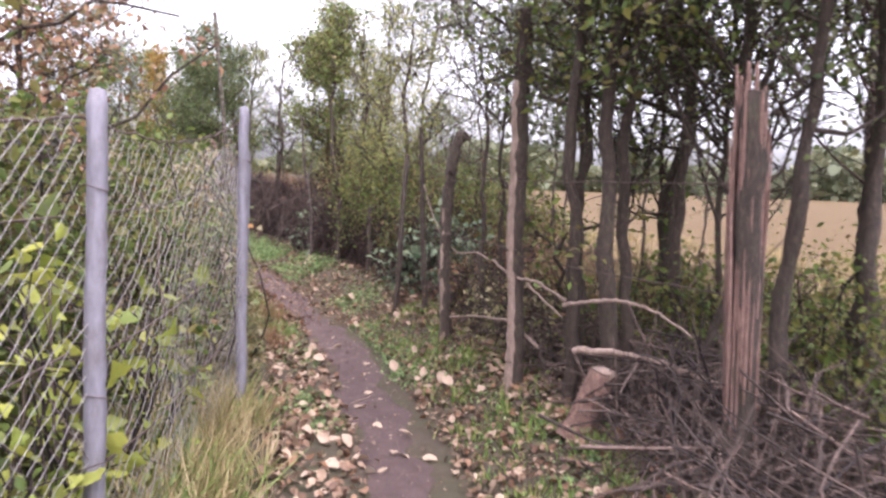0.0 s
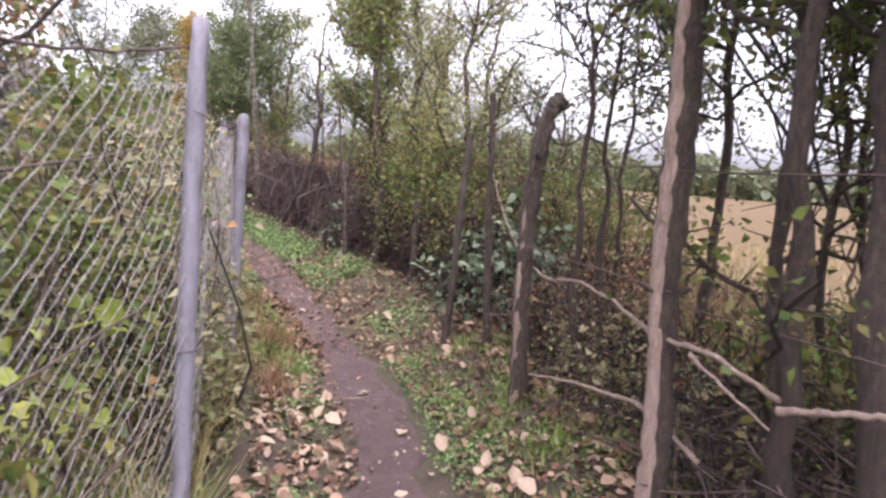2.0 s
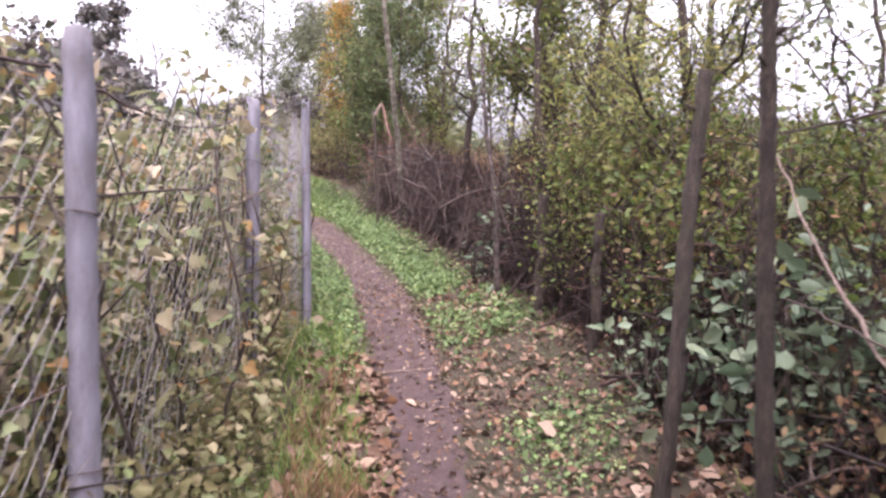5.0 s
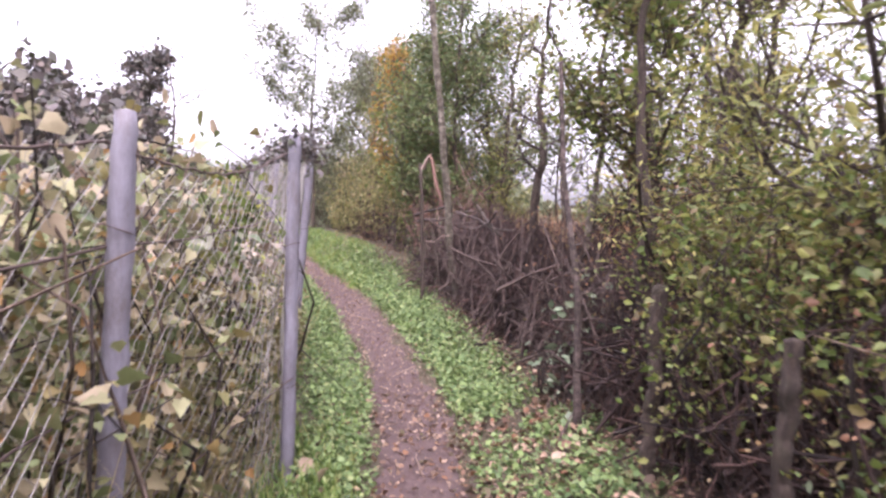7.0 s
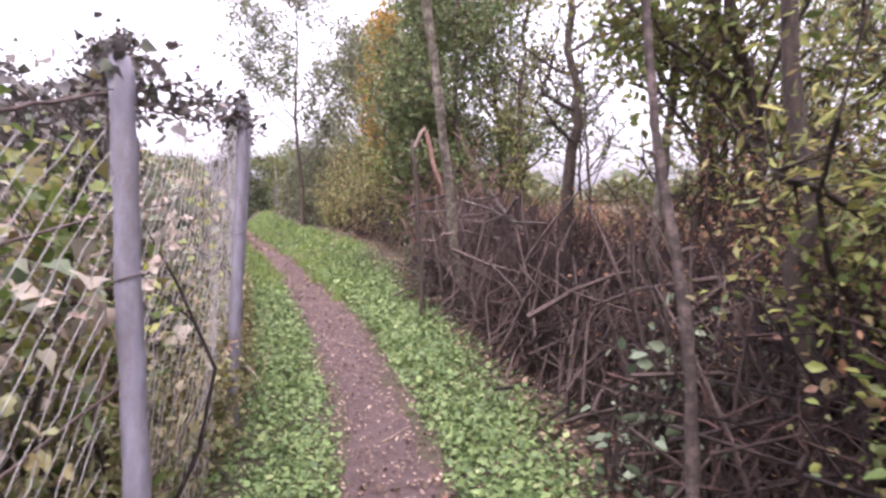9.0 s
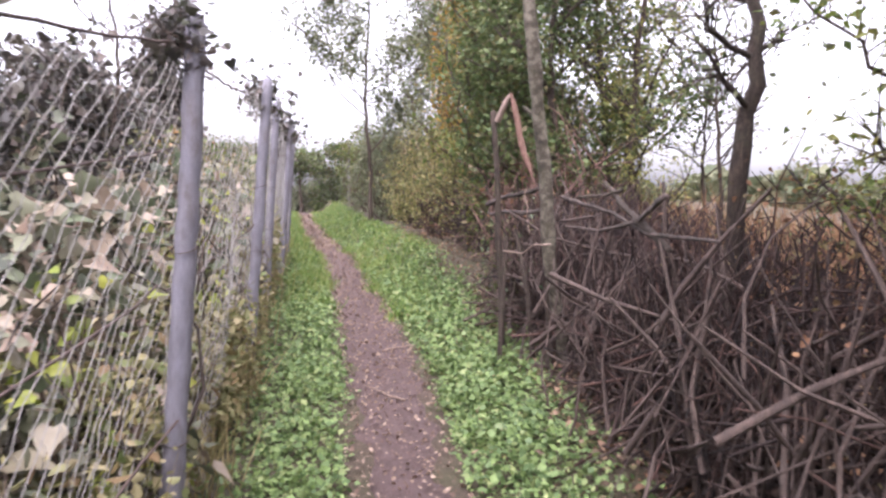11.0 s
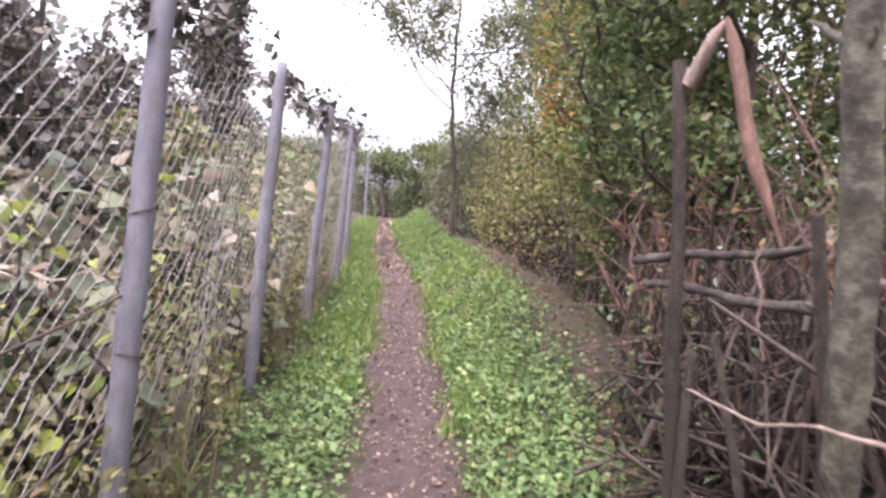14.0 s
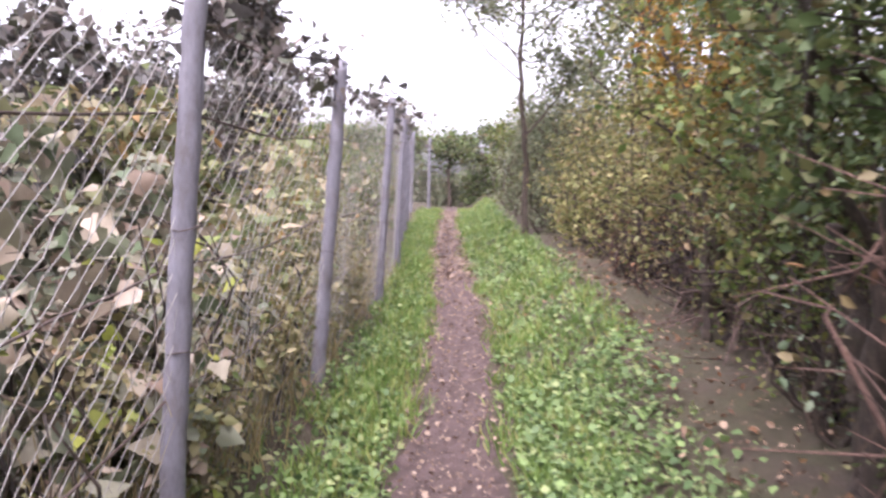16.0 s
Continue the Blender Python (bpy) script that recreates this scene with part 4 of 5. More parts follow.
for i, (x, y, h) in enumerate([(0.9, 9.2, 3.4), (1.4, 10.4, 3.8), (2.2, 9.0, 3.6), (0.5, 11.0, 3.5), (1.8, 12.0, 3.9), (3.2, 8.0, 3.4), (3.4, 10.6, 3.4)]):
    tree("sapling", "thin upright sapling with sparse leaves by the field", x, y, h, 0.045, GREYGREEN, 900, 0.05, seed=60 + i, reach=0.7, n_limbs=9, crown_low=0.35, group="saplings", rise=1.3)

for i, (x, y, h, n, mat, sz, sh, rc) in enumerate([
        (-0.6, 11.6, 3.6, 5200, WILLOW, 0.06, NARROW, 1.0), (-1.3, 13.6, 3.9, 5200, WILLOW, 0.055, NARROW, 1.1), (-0.4, 13.6, 4.2, 4200, GREYGREEN, 0.06, NARROW, 1.2), (-2.0, 15.2, 3.8, 4600, YELLOWGREEN, 0.055, LEAF, 1.0), (-2.2, 15.9, 3.8, 4200, WILLOW, 0.06, NARROW, 0.9), (-2.3, 17.0, 4.2, 4500, YELLOWGREEN, 0.055, LEAF, 0.7), (-1.8, 17.6, 4.4, 5000, WILLOW, 0.06, NARROW, 1.1), (-4.65, 19.6, 4.0, 5500, WILLOW, 0.055, NARROW, 0.6),
        (-1.2, 15.4, 4.0, 4000, WILLOW, 0.06, NARROW, 1.0), (-5.3, 19.3, 3.9, 9500, DARKGREEN, 0.05, LEAF, 0.95), (-6.1, 20.6, 4.1, 8000, DARKGREEN, 0.055, LEAF, 0.95), (-5.3, 20.9, 4.3, 8000, DARKGREEN, 0.06, LEAF, 1.0), (-6.0, 19.6, 3.4, 8000, DARKGREEN, 0.05, LEAF, 0.7), (-7.0, 22.2, 3.7, 5500, YELLOWGREEN, 0.06, LEAF, 0.9),
        (-7.9, 23.0, 3.6, 5500, ORANGE, 0.06, LEAF, 0.85), (-8.6, 24.2, 3.7, 5500, YELLOWGREEN, 0.06, LEAF, 0.9), (-9.9, 26.0, 4.2, 4000, GREYGREEN, 0.07, LEAF, 1.2), (-11.3, 28.2, 4.6, 4000, GREYGREEN, 0.08, LEAF, 1.4), (-11.9, 26.4, 5.2, 11000, GREYGREEN, 0.07, LEAF, 2.2), (-13.2, 30.6, 4.4, 4000, GREEN, 0.08, LEAF, 1.3)]):
    tree("hedgerow_tree", "slender leafy hedgerow tree beside the path", x, y, h, 0.09, mat, int(n * 0.92), sz, seed=80 + i, reach=rc, n_limbs=20, crown_low=0.18, shape=sh, rise=1.2)

for i, (x, y, h) in enumerate([(-2.0, 21.5, 3.2), (-1.2, 22.5, 3.4), (-0.3, 21.0, 3.2), (0.42, 7.95, 3.0), (0.62, 8.2, 3.2), (-4.4, 22.0, 2.6), (-4.1, 21.0, 3.0), (-1.6, 19.2, 3.4), (0.6, 24.0, 3.6)]):
    tree("bare_sapling", "thin nearly bare sapling at the edge of the field", x, y, h, 0.06, GREYGREEN, 350, 0.05, seed=140 + i, reach=1.0, n_limbs=11, crown_low=0.4, group="bare saplings", rise=1.0)

k = 100
for y, off, length, w, h, n, size, mat, name, label in [
        (9.9, 1.8, 1.7, 1.0, 1.5, 5200, 0.045, GREEN, "bush", "dark green bush at the edge of the path"),
        (11.0, 1.8, 1.6, 1.0, 1.7, 5000, 0.048, YELLOWGREEN, "bush", "yellow-green bush at the edge of the path"),
        (12.1, 1.7, 1.6, 0.9, 1.6, 4800, 0.047, YELLOWGREEN, "bush", "yellow-green bush at the edge of the path"),
        (13.3, 1.9, 1.2, 0.9, 1.15, 2200, 0.036, RUSSET, "dead_bracken", "rust-brown dead bramble over the stick pile"),
        (14.0, 2.3, 0.8, 0.5, 1.3, 350, 0.06, LIME, "bush", "yellow-leaved sprigs growing through the stick pile"),
        (13.6, 1.95, 1.4, 0.9, 1.55, 3600, 0.034, RUSSET, "dead_bracken", "rust-brown dead bramble over the stick pile"),
        (14.9, 2.0, 2.0, 1.1, 1.2, 3000, 0.034, RUSSET, "dead_bracken", "rust-brown dead bramble over the stick pile"),
        (16.5, 2.1, 2.0, 1.2, 0.9, 900, 0.045, RUSSET, "dead_bracken", "rust-brown dead bramble over the stick pile"),
        (19.8, 2.0, 1.4, 0.7, 1.5, 5000, 0.05, GREEN, "hedge_bush", "dense hedge bush of green and brown leaves"),
        (21.2, 2.05, 1.8, 0.8, 1.8, 7500, 0.05, HEDGE, "hedge_bush", "dense hedge bush of yellow-green leaves"),
        (22.9, 1.95, 1.8, 0.9, 1.9, 7500, 0.05, HEDGE, "hedge_bush", "dense hedge bush of yellow-green leaves"),
        (24.6, 2.0, 2.0, 1.0, 1.8, 6500, 0.055, HEDGE, "hedge_bush", "dense hedge bush of green and brown leaves"),
        (26.6, 1.9, 2.2, 1.1, 2.0, 5500, 0.06, GREYGREEN, "hedge_bush", "dense hedge bush of grey-green leaves"),
        (28.8, 1.8, 2.4, 1.1, 2.1, 5200, 0.065, GREYGREEN, "hedge_bush", "dense hedge bush of grey-green leaves"),
        (31.4, 1.7, 2.6, 1.2, 2.2, 5000, 0.07, GREEN, "hedge_bush", "dense hedge bush of green and brown leaves"),
        (6.1, 1.6, 1.6, 0.9, 0.5, 1100, 0.05, WEED, "weed_bush", "withered weeds and dead leaves over the brush heap"),
        (7.4, 1.6, 1.8, 0.8, 0.55, 1300, 0.06, WEED, "weed_bush", "withered weeds and dead leaves over the brush heap"),
        (8.4, 1.5, 1.2, 0.6, 0.5, 700, 0.05, RUSSET, "dead_bracken", "rust-brown dead bracken by the field"),
        (7.0, 2.0, 1.6, 1.0, 0.6, 900, 0.05, RUSSET, "dead_bracken", "rust-brown dead bracken by the field"),
        (8.6, 1.9, 1.6, 1.0, 0.7, 1200, 0.05, RUSSET, "dead_bracken", "rust-brown dead bracken by the field"),
        (9.05, 1.45, 0.9, 0.6, 0.95, 900, 0.085, BRAMBLE, "bramble", "bramble with large pale grey-green leaves"),
        (10.0, 1.3, 0.7, 0.4, 0.6, 300, 0.08, BRAMBLE, "bramble", "bramble with large pale grey-green leaves"),
        (13.2, 1.15, 0.5, 0.4, 0.7, 220, 0.06, BRAMBLE, "bramble", "bramble with small pale grey-green leaves"),
        (19.3, 1.6, 0.8, 0.3, 0.7, 90, 0.05, BRAMBLE, "bramble", "bramble with large pale grey-green leaves"),
        (17.9, 1.35, 0.6, 0.3, 0.75, 140, 0.05, BRAMBLE, "bramble", "bramble with large pale grey-green leaves"),
        (18.1, 1.55, 1.0, 0.6, 1.55, 260, 0.045, RUSSET, "dead_bracken", "tangle of bare reddish bramble stems beside the path"),
        (17.2, 1.35, 0.6, 0.3, 0.5, 120, 0.055, BRAMBLE, "bramble", "bramble with large pale grey-green leaves"),
        (17.75, 1.2, 0.7, 0.3, 0.8, 1300, 0.036, DARKGREEN, "bush", "dark ivy-leaved bush beside the dead hedge"),
        (18.3, 1.5, 0.9, 0.4, 0.9, 1400, 0.045, DARKGREEN, "bush", "dark ivy-leaved bush beside the dead hedge"),
        (20.1, 2.15, 1.4, 0.6, 2.3, 6500, 0.05, DARKGREEN, "hedge_bush", "tall dark green hedge bush"),
        (5.4, 2.2, 1.2, 0.8, 0.95, 2400, 0.055, GREEN, "bush", "low green bush among the brush"),
        (4.2, 2.6, 1.4, 0.8, 1.0, 2400, 0.055, GREEN, "bush", "low green bush among the brush"),
        (6.6, 2.9, 1.8, 0.9, 0.75, 1600, 0.055, GREEN, "bush", "low green bush at the edge of the field"),
        (9.3, 2.6, 1.6, 1.0, 0.85, 1200, 0.05, RUSSET, "dead_bracken", "rust-brown dead bracken by the field"),
        (10.6, 3.0, 2.0, 1.2, 1.6, 5000, 0.055, GREEN, "bush", "dark green bush behind the hedge"),
        (7.6, 3.2, 1.8, 1.0, 0.7, 900, 0.045, RUSSET, "dead_bracken", "rust-brown dead bracken by the field"),
        (9.0, 3.5, 1.8, 1.0, 0.7, 900, 0.045, RUSSET, "dead_bracken", "rust-brown dead bracken by the field"),
        (11.6, 2.0, 2.0, 0.9, 1.5, 1600, 0.045, RUSSET, "dead_bracken", "rust-brown dead bramble tangled through the bushes"),
        (10.3, 1.8, 1.4, 0.8, 1.4, 1200, 0.045, RUSSET, "dead_bracken", "rust-brown dead bramble tangled through the bushes"),
        (22.0, 1.75, 2.4, 0.5, 0.9, 800, 0.045, RUSSET, "dead_bracken", "rust-brown dead bramble at the foot of the hedge"),
        (5.2, 3.2, 1.6, 1.0, 1.1, 2200, 0.055, GREEN, "bush", "low green bush at the edge of the field"),
        (3.0, 2.6, 1.6, 1.0, 0.9, 1800, 0.055, GREEN, "bush", "low green bush at the edge of the field")]:
    k += 1
    shrub(name, label, "bush", y, off, length, w, h, 70 if mat is RUSSET else 44, int(n * (1.4 if y > 22 or mat is BRAMBLE else 1.55)), size * (0.8 if y > 22 or mat is BRAMBLE else 0.66), mat, (REDBARK if n < 300 else TWIG) if mat is RUSSET else STEM, low=0.5 if 9.5 < y < 12.5 and h > 1.2 else 0.34 if h > 1.2 and name != "hedge_bush" else 0.12, seed=k)


def stick_pile(name, label, y, off, length, width, height, n, r, seed, upright=0.5, mat=TWIG, reach=0.9):
    """Cut branches heaped and woven together along the trail side."""
    rng = np.random.default_rng(seed)
    cx, cy = at(y, off)
    d = float(np.interp(y, _ys, _dx))
    tang, right = unit(np.array([d, 1.0])), unit(np.array([1.0, -d]))
    bu, bv = rng.uniform(-0.5, 0.5, n) * length, rng.uniform(-0.5, 0.5, n) * width
    mid = np.array([cx, cy]) + bu[:, None] * tang + bv[:, None] * right
    z = ground_z(mid[:, 0], mid[:, 1]) + rng.random(n) ** 1.2 * height * (1 - 0.5 * (2 * np.abs(bv) / width) ** 2)
    c = np.column_stack([mid, z])
    el = np.where(rng.random(n) < upright, rng.uniform(0.6, 1.4, n), rng.uniform(-0.3, 0.5, n))
    az = rng.normal(size=n) * 0.9
    dirn = np.column_stack([(np.cos(az)[:, None] * tang + np.sin(az)[:, None] * right) * np.cos(el)[:, None] * rng.choice([-1, 1], n)[:, None], np.sin(el)])
    ln = reach * rng.uniform(0.3, 1.1, n)[:, None]
    a, b = c - dirn * ln * 0.5, c + dirn * ln * 0.5
    for p in (a, b):
        p[:, 2] = np.maximum(p[:, 2], ground_z(p[:, 0], p[:, 1]) + 0.01)
        p[:, 2] = np.minimum(p[:, 2], ground_z(p[:, 0], p[:, 1]) + height * 1.25)
    rr = r * np.minimum(np.exp(rng.normal(size=n) * 0.6), 2.3)
    v, f, _ = sticks(rng, a, b, rr, rr * 0.45, bend=0.055, seg=3, sides=4)
    root = thing(name, (cx, cy, float(ground_z(cx, cy))), label, "brushwood", kind="stuff")
    if n > 150:
        part("branches", v, f, mat, root)
        return root
    del root["kind"]
    nv, nf = len(v) // n, len(f) // n
    for i in range(n):
        part("stick", v[i * nv:(i + 1) * nv], f[:nf], mat, root)
    return root


stick_pile("dead_hedge", "woven dead hedge of cut brown sticks", 12.9, 1.6, 1.3, 0.8, 0.9, 1440, 0.0038, 221, 0.55)
stick_pile("dead_hedge", "woven dead hedge of cut brown sticks", 13.9, 1.65, 1.7, 0.9, 1.0, 1760, 0.0038, 201, 0.65)
stick_pile("dead_hedge", "woven dead hedge of cut brown sticks", 15.3, 1.55, 1.8, 1.0, 0.86, 2400, 0.004, 202, 0.75)
stick_pile("dead_hedge", "woven dead hedge of cut brown sticks", 16.7, 1.6, 1.4, 1.0, 0.88, 2400, 0.0042, 203, 0.8, mat=TWIG)
stick_pile("dead_hedge", "woven dead hedge of cut brown sticks", 17.75, 1.4, 1.0, 0.6, 0.85, 1280, 0.0042, 204, 0.75)
for i, (y, o) in enumerate([(13.2, 1.3), (14.2, 1.28), (15.2, 1.2), (16.2, 1.22), (17.2, 1.2)]):
    stick_pile("loose_sticks", "pale upright sticks leaning on the dead hedge", y, o, 1.1, 0.5, 1.0, 140, 0.007, 230 + i, 0.8, mat=STICK, reach=1.05)
stick_pile("brush_heap", "heap of fallen branches and twigs", 3.6, 1.6, 2.0, 1.2, 0.6, 800, 0.0045, 205, 0.3, mat=STICK)
stick_pile("brush_heap", "heap of fallen branches and twigs", 5.0, 1.65, 1.8, 1.1, 0.5, 500, 0.0045, 210, 0.3, mat=STICK)
stick_pile("brush_heap", "heap of fallen branches and twigs", 6.6, 1.6, 2.0, 1.1, 0.42, 380, 0.0045, 206, 0.35, mat=STICK)
stick_pile("brush_heap", "heap of fallen branches and twigs", 8.2, 1.6, 2.0, 0.9, 0.5, 380, 0.0045, 207, 0.45, mat=STICK)
stick_pile("brush_heap", "dark tangle of twigs under the bushes", 10.3, 1.6, 2.4, 0.8, 0.9, 900, 0.005, 208, 0.6)
stick_pile("brush_heap", "dark tangle of twigs under the bushes", 12.2, 1.5, 2.0, 0.7, 0.8, 700, 0.005, 209, 0.6)
stick_pile("brush_heap", "dark tangle of twigs under the hedge", 21.0, 1.8, 2.6, 0.5, 0.7, 350, 0.005, 211, 0.6, mat=STICK)
stick_pile("brush_heap", "dark tangle of twigs under the hedge", 24.0, 1.8, 3.2, 0.5, 0.7, 350, 0.006, 212, 0.6, mat=STICK)


def branch(name, label, a, b, r0, r1, seed, mat=BAREWOOD, amount=0.08):
    rng = np.random.default_rng(seed)
    v, f = tube(wobble(rng, a, b, 14, amount), np.linspace(r0, r1, 14), 8, rng, 0.1)
    return single(name, v, f, mat, label, "branch", smooth_shade=True)


def bent_branch(name, label, points, r0, r1, seed, mat=BAREWOOD):
    rng = np.random.default_rng(seed)
    pts = np.array(points, float)
    u = np.linspace(0, len(pts) - 1, 6 * len(pts))
    line = np.column_stack([np.interp(u, np.arange(len(pts)), pts[:, a]) for a in range(3)]) + rng.normal(size=(len(u), 3)) * min(r0, 0.012) * 0.22
    return single(name, *tube(line, np.linspace(r0, r1, len(u)) * (1 + 0.1 * rng.normal(size=len(u))), 8, rng, 0.1), mat, label, "branch", smooth_shade=True)


bent_branch("fallen_branch", "long pale bare branch propped across the posts", [(0.8, 5.1, 0.96), (0.65, 5.4, 1.03), (0.51, 5.75, 1.02), (0.48, 6.0, 1.03), (0.42, 6.3, 1.07), (0.3, 6.75, 1.09), (0.17, 7.2, 1.03), (0.09, 7.57, 1.06), (-0.02, 7.95, 1.18), (-0.11, 8.3, 1.37), (-0.2, 8.64, 1.62)], 0.012, 0.004, 301)
bent_branch("fallen_branch", "forked pale twig hanging below the bare branch", [(0.6, 5.5, 1.0), (0.63, 5.4, 0.97), (0.78, 5.1, 0.85)], 0.01, 0.005, 311)
bent_branch("fallen_branch", "crooked pale branch across the brush heap", [(0.78, 5.05, 0.93), (0.9, 4.9, 0.98), (1.0, 4.8, 1.01), (1.14, 4.7, 1.01), (1.26, 4.6, 0.97), (1.36, 4.3, 0.9)], 0.013, 0.006, 312)
bent_branch("fallen_branch", "thick pale branch lying on the brush heap", [(0.8, 4.72, 0.72), (1.02, 4.6, 0.74), (1.24, 4.5, 0.72), (1.6, 4.2, 0.62)], 0.022, 0.014, 302)
bent_branch("fallen_branch", "bare branch lying on the brush heap", [(0.1, 7.0, 0.5), (0.3, 6.5, 0.6), (0.52, 6.0, 0.66), (0.7, 5.6, 0.55)], 0.007, 0.012, 303)

bent_branch("fence_rail", "mossy horizontal pole in the dead hedge", [(-5.3, 17.9, 1.6), (-5.0, 17.55, 1.66), (-4.75, 17.3, 1.68), (-4.53, 17.08, 1.73)], 0.017, 0.014, 304, PINKBARK)
bent_branch("fence_rail", "mossy horizontal pole in the dead hedge", [(-5.25, 17.85, 1.52), (-5.0, 17.58, 1.55), (-4.75, 17.3, 1.55), (-4.5, 17.03, 1.58)], 0.014, 0.014, 305, PINKBARK)
bent_branch("dead_branch", "thick grey branch lying over the dead hedge", [(-4.38, 17.0, 1.66), (-4.15, 16.7, 1.62), (-3.9, 16.4, 1.58), (-3.6, 15.9, 1.5), (-3.2, 15.4, 1.5)], 0.013, 0.008, 306, PINKBARK)
bent_branch("dead_branch", "long grey branch lying over the dead hedge", [(-4.29, 16.8, 1.49), (-4.0, 16.5, 1.48), (-3.66, 16.0, 1.55), (-3.43, 15.5, 1.67)], 0.008, 0.012, 313, PINKBARK)
bent_branch("dead_branch", "dark crooked branch sticking out of the dead hedge", [(-4.02, 16.65, 1.74), (-3.93, 16.5, 1.69), (-3.8, 16.25, 1.62), (-3.66, 16.0, 1.55), (-3.45, 15.7, 1.45)], 0.015, 0.018, 307, BARK)
bent_branch("dead_branch", "dark forked branch sticking out of the dead hedge", [(-4.15, 16.6, 1.66), (-3.98, 16.5, 1.67), (-3.85, 16.4, 1.7)], 0.01, 0.011, 314, BARK)
bent_branch("dead_branch", "white crooked stick hanging from the hedge rail", [(-4.68, 17.15, 1.72), (-4.7, 17.15, 1.67), (-4.67, 17.15, 1.6), (-4.68, 17.15, 1.53), (-4.655, 17.15, 1.42)], 0.005, 0.003, 315)
bent_branch("dead_branch", "long pale stick pushed through the dead hedge", [(-4.86, 17.2, 1.3), (-4.6, 16.9, 1.31), (-4.45, 16.7, 1.38), (-4.31, 16.6, 1.39)], 0.004, 0.005, 316)
branch("dead_branch", "pale stick leaning in the dead hedge", (-3.95, 15.9, 0.4), (-3.85, 16.0, 1.25), 0.008, 0.005, 308, STICK, 0.05)
branch("dead_branch", "pale stick leaning in the dead hedge", (-4.15, 16.3, 0.45), (-4.3, 16.6, 1.3), 0.007, 0.004, 309, STICK, 0.05)

for i, (zz, label) in enumerate([(1.22, "rusty barbed wire strand nailed to the wooden posts"), (1.72, "rusty barbed wire strand nailed to the wooden posts")]):
    for j, (a, b) in enumerate([((1.36, 3.48), (0.53, 5.61)), ((0.53, 5.61), (0.05, 7.46)), ((0.05, 7.46), (-0.19, 8.66))]):
        branch("barbed_strand", label, (*a, zz), (*b, zz - 0.03), 0.0035, 0.0035, 600 + 3 * i + j, RUSTWIRE, 0.03)

# ---- creepers on the wire ----
k = 300
for y, h, n, size, mat, label in [(2.2, 1.3, 260, 0.075, LIME, "yellow-green vine climbing the wire fence"), (3.6, 1.35, 260, 0.075, LIME, "yellow-green vine climbing the wire fence"), (4.8, 1.2, 110, 0.07, LIME, "yellow-green vine climbing the wire fence"),
                                  (6.4, 1.6, 900, 0.045, CREEPER, "withered creeper grown through the wire fence"), (7.6, 1.7, 1100, 0.045, CREEPER, "withered creeper grown through the wire fence"), (8.9, 1.75, 1300, 0.05, CREEPER, "withered creeper grown through the wire fence"), (10.2, 1.75, 1300, 0.05, CREEPER, "withered creeper grown through the wire fence"),
                                  (11.5, 1.7, 1300, 0.05, CREEPER, "withered creeper grown through the wire fence"), (12.8, 1.6, 1200, 0.05, GREEN, "withered creeper grown through the wire fence"), (14.2, 1.0, 260, 0.05, LIME, "thin vine with a few yellow leaves on the wire"), (16.8, 1.2, 160, 0.05, LIME, "thin vine with a few yellow leaves on the wire"), (18.6, 1.1, 140, 0.05, LIME, "thin vine with a few yellow leaves on the wire")]:
    k += 1
    shrub("creeper", label, "creeper", y, -1.5 if y < 5.5 else -1.28 if y < 9 else -1.2, 1.3, 0.25, h, 16, int(n * (1.3 if 8 < y < 14 else 1)), size * (0.82 if 6 < y < 13 else 1.0), mat, shape=IVY, low=0.1, seed=k, group="creepers on the fence", fuzz=0.06)



def wire_sprig(i, u, n, r, mat, size, seed):
    """A sprig of ivy that has grown over the top wire between two posts."""
    rng = np.random.default_rng(seed)
    a, b = np.array(POSTS[i]), np.array(POSTS[i + 1])
    p = a + (b - a) * u
    z = float(ground_z(p[0], p[1])) + p[2] * 0.96
    root = thing("ivy_sprig", (p[0], p[1], z), "dark ivy sprig hanging on the top fence wire", "ivy", "ivy sprigs on the wire")
    c = np.array([p[0], p[1], z])
    tips = c + rng.normal(size=(9, 3)) * (r, r, r * 0.7)
    starts = np.repeat(c[None], 9, 0)
    sv, sf, line = sticks(rng, starts, tips, 0.005, 0.002, bend=0.15, seg=3, sides=4)
    tagged(part("twig_spray", sv, sf, STEM, root), kind="stuff")
    k = rng.integers(0, 9, n)
    w = rng.random(n)[:, None]
    pl = starts[k] + (tips[k] - starts[k]) * w + rng.normal(size=(n, 3)) * 0.05
    tagged(part("foliage", *leaves(rng, pl, size, IVY, 0.5), mat, root), kind="stuff")


for i, (post, u, n, r) in enumerate([(6, 0.02, 260, 0.1), (6, 0.5, 110, 0.1), (7, 0.0, 280, 0.13), (8, 0.05, 340, 0.14), (8, 0.35, 180, 0.12), (9, 0.1, 90, 0.14), (9, 0.6, 70, 0.12), (10, 0.0, 110, 0.16), (10, 0.6, 120, 0.18), (11, 0.3, 130, 0.2), (12, 0.2, 130, 0.2), (13, 0.5, 150, 0.22)]):
    wire_sprig(post, u, n, r, PLUM, 0.028 if post < 9 else 0.045, 900 + i)

# ---- leaves on the ground, herbs and grass ----
def scatter(rng, n, y0, y1, o0, o1, lift=0.01):
    y, o = rng.uniform(y0, y1, n), rng.uniform(o0, o1, n)
    x, yy = at(y, o)
    return np.column_stack([x, yy, ground_z(x, yy) + lift + rng.random(n) * 0.02])


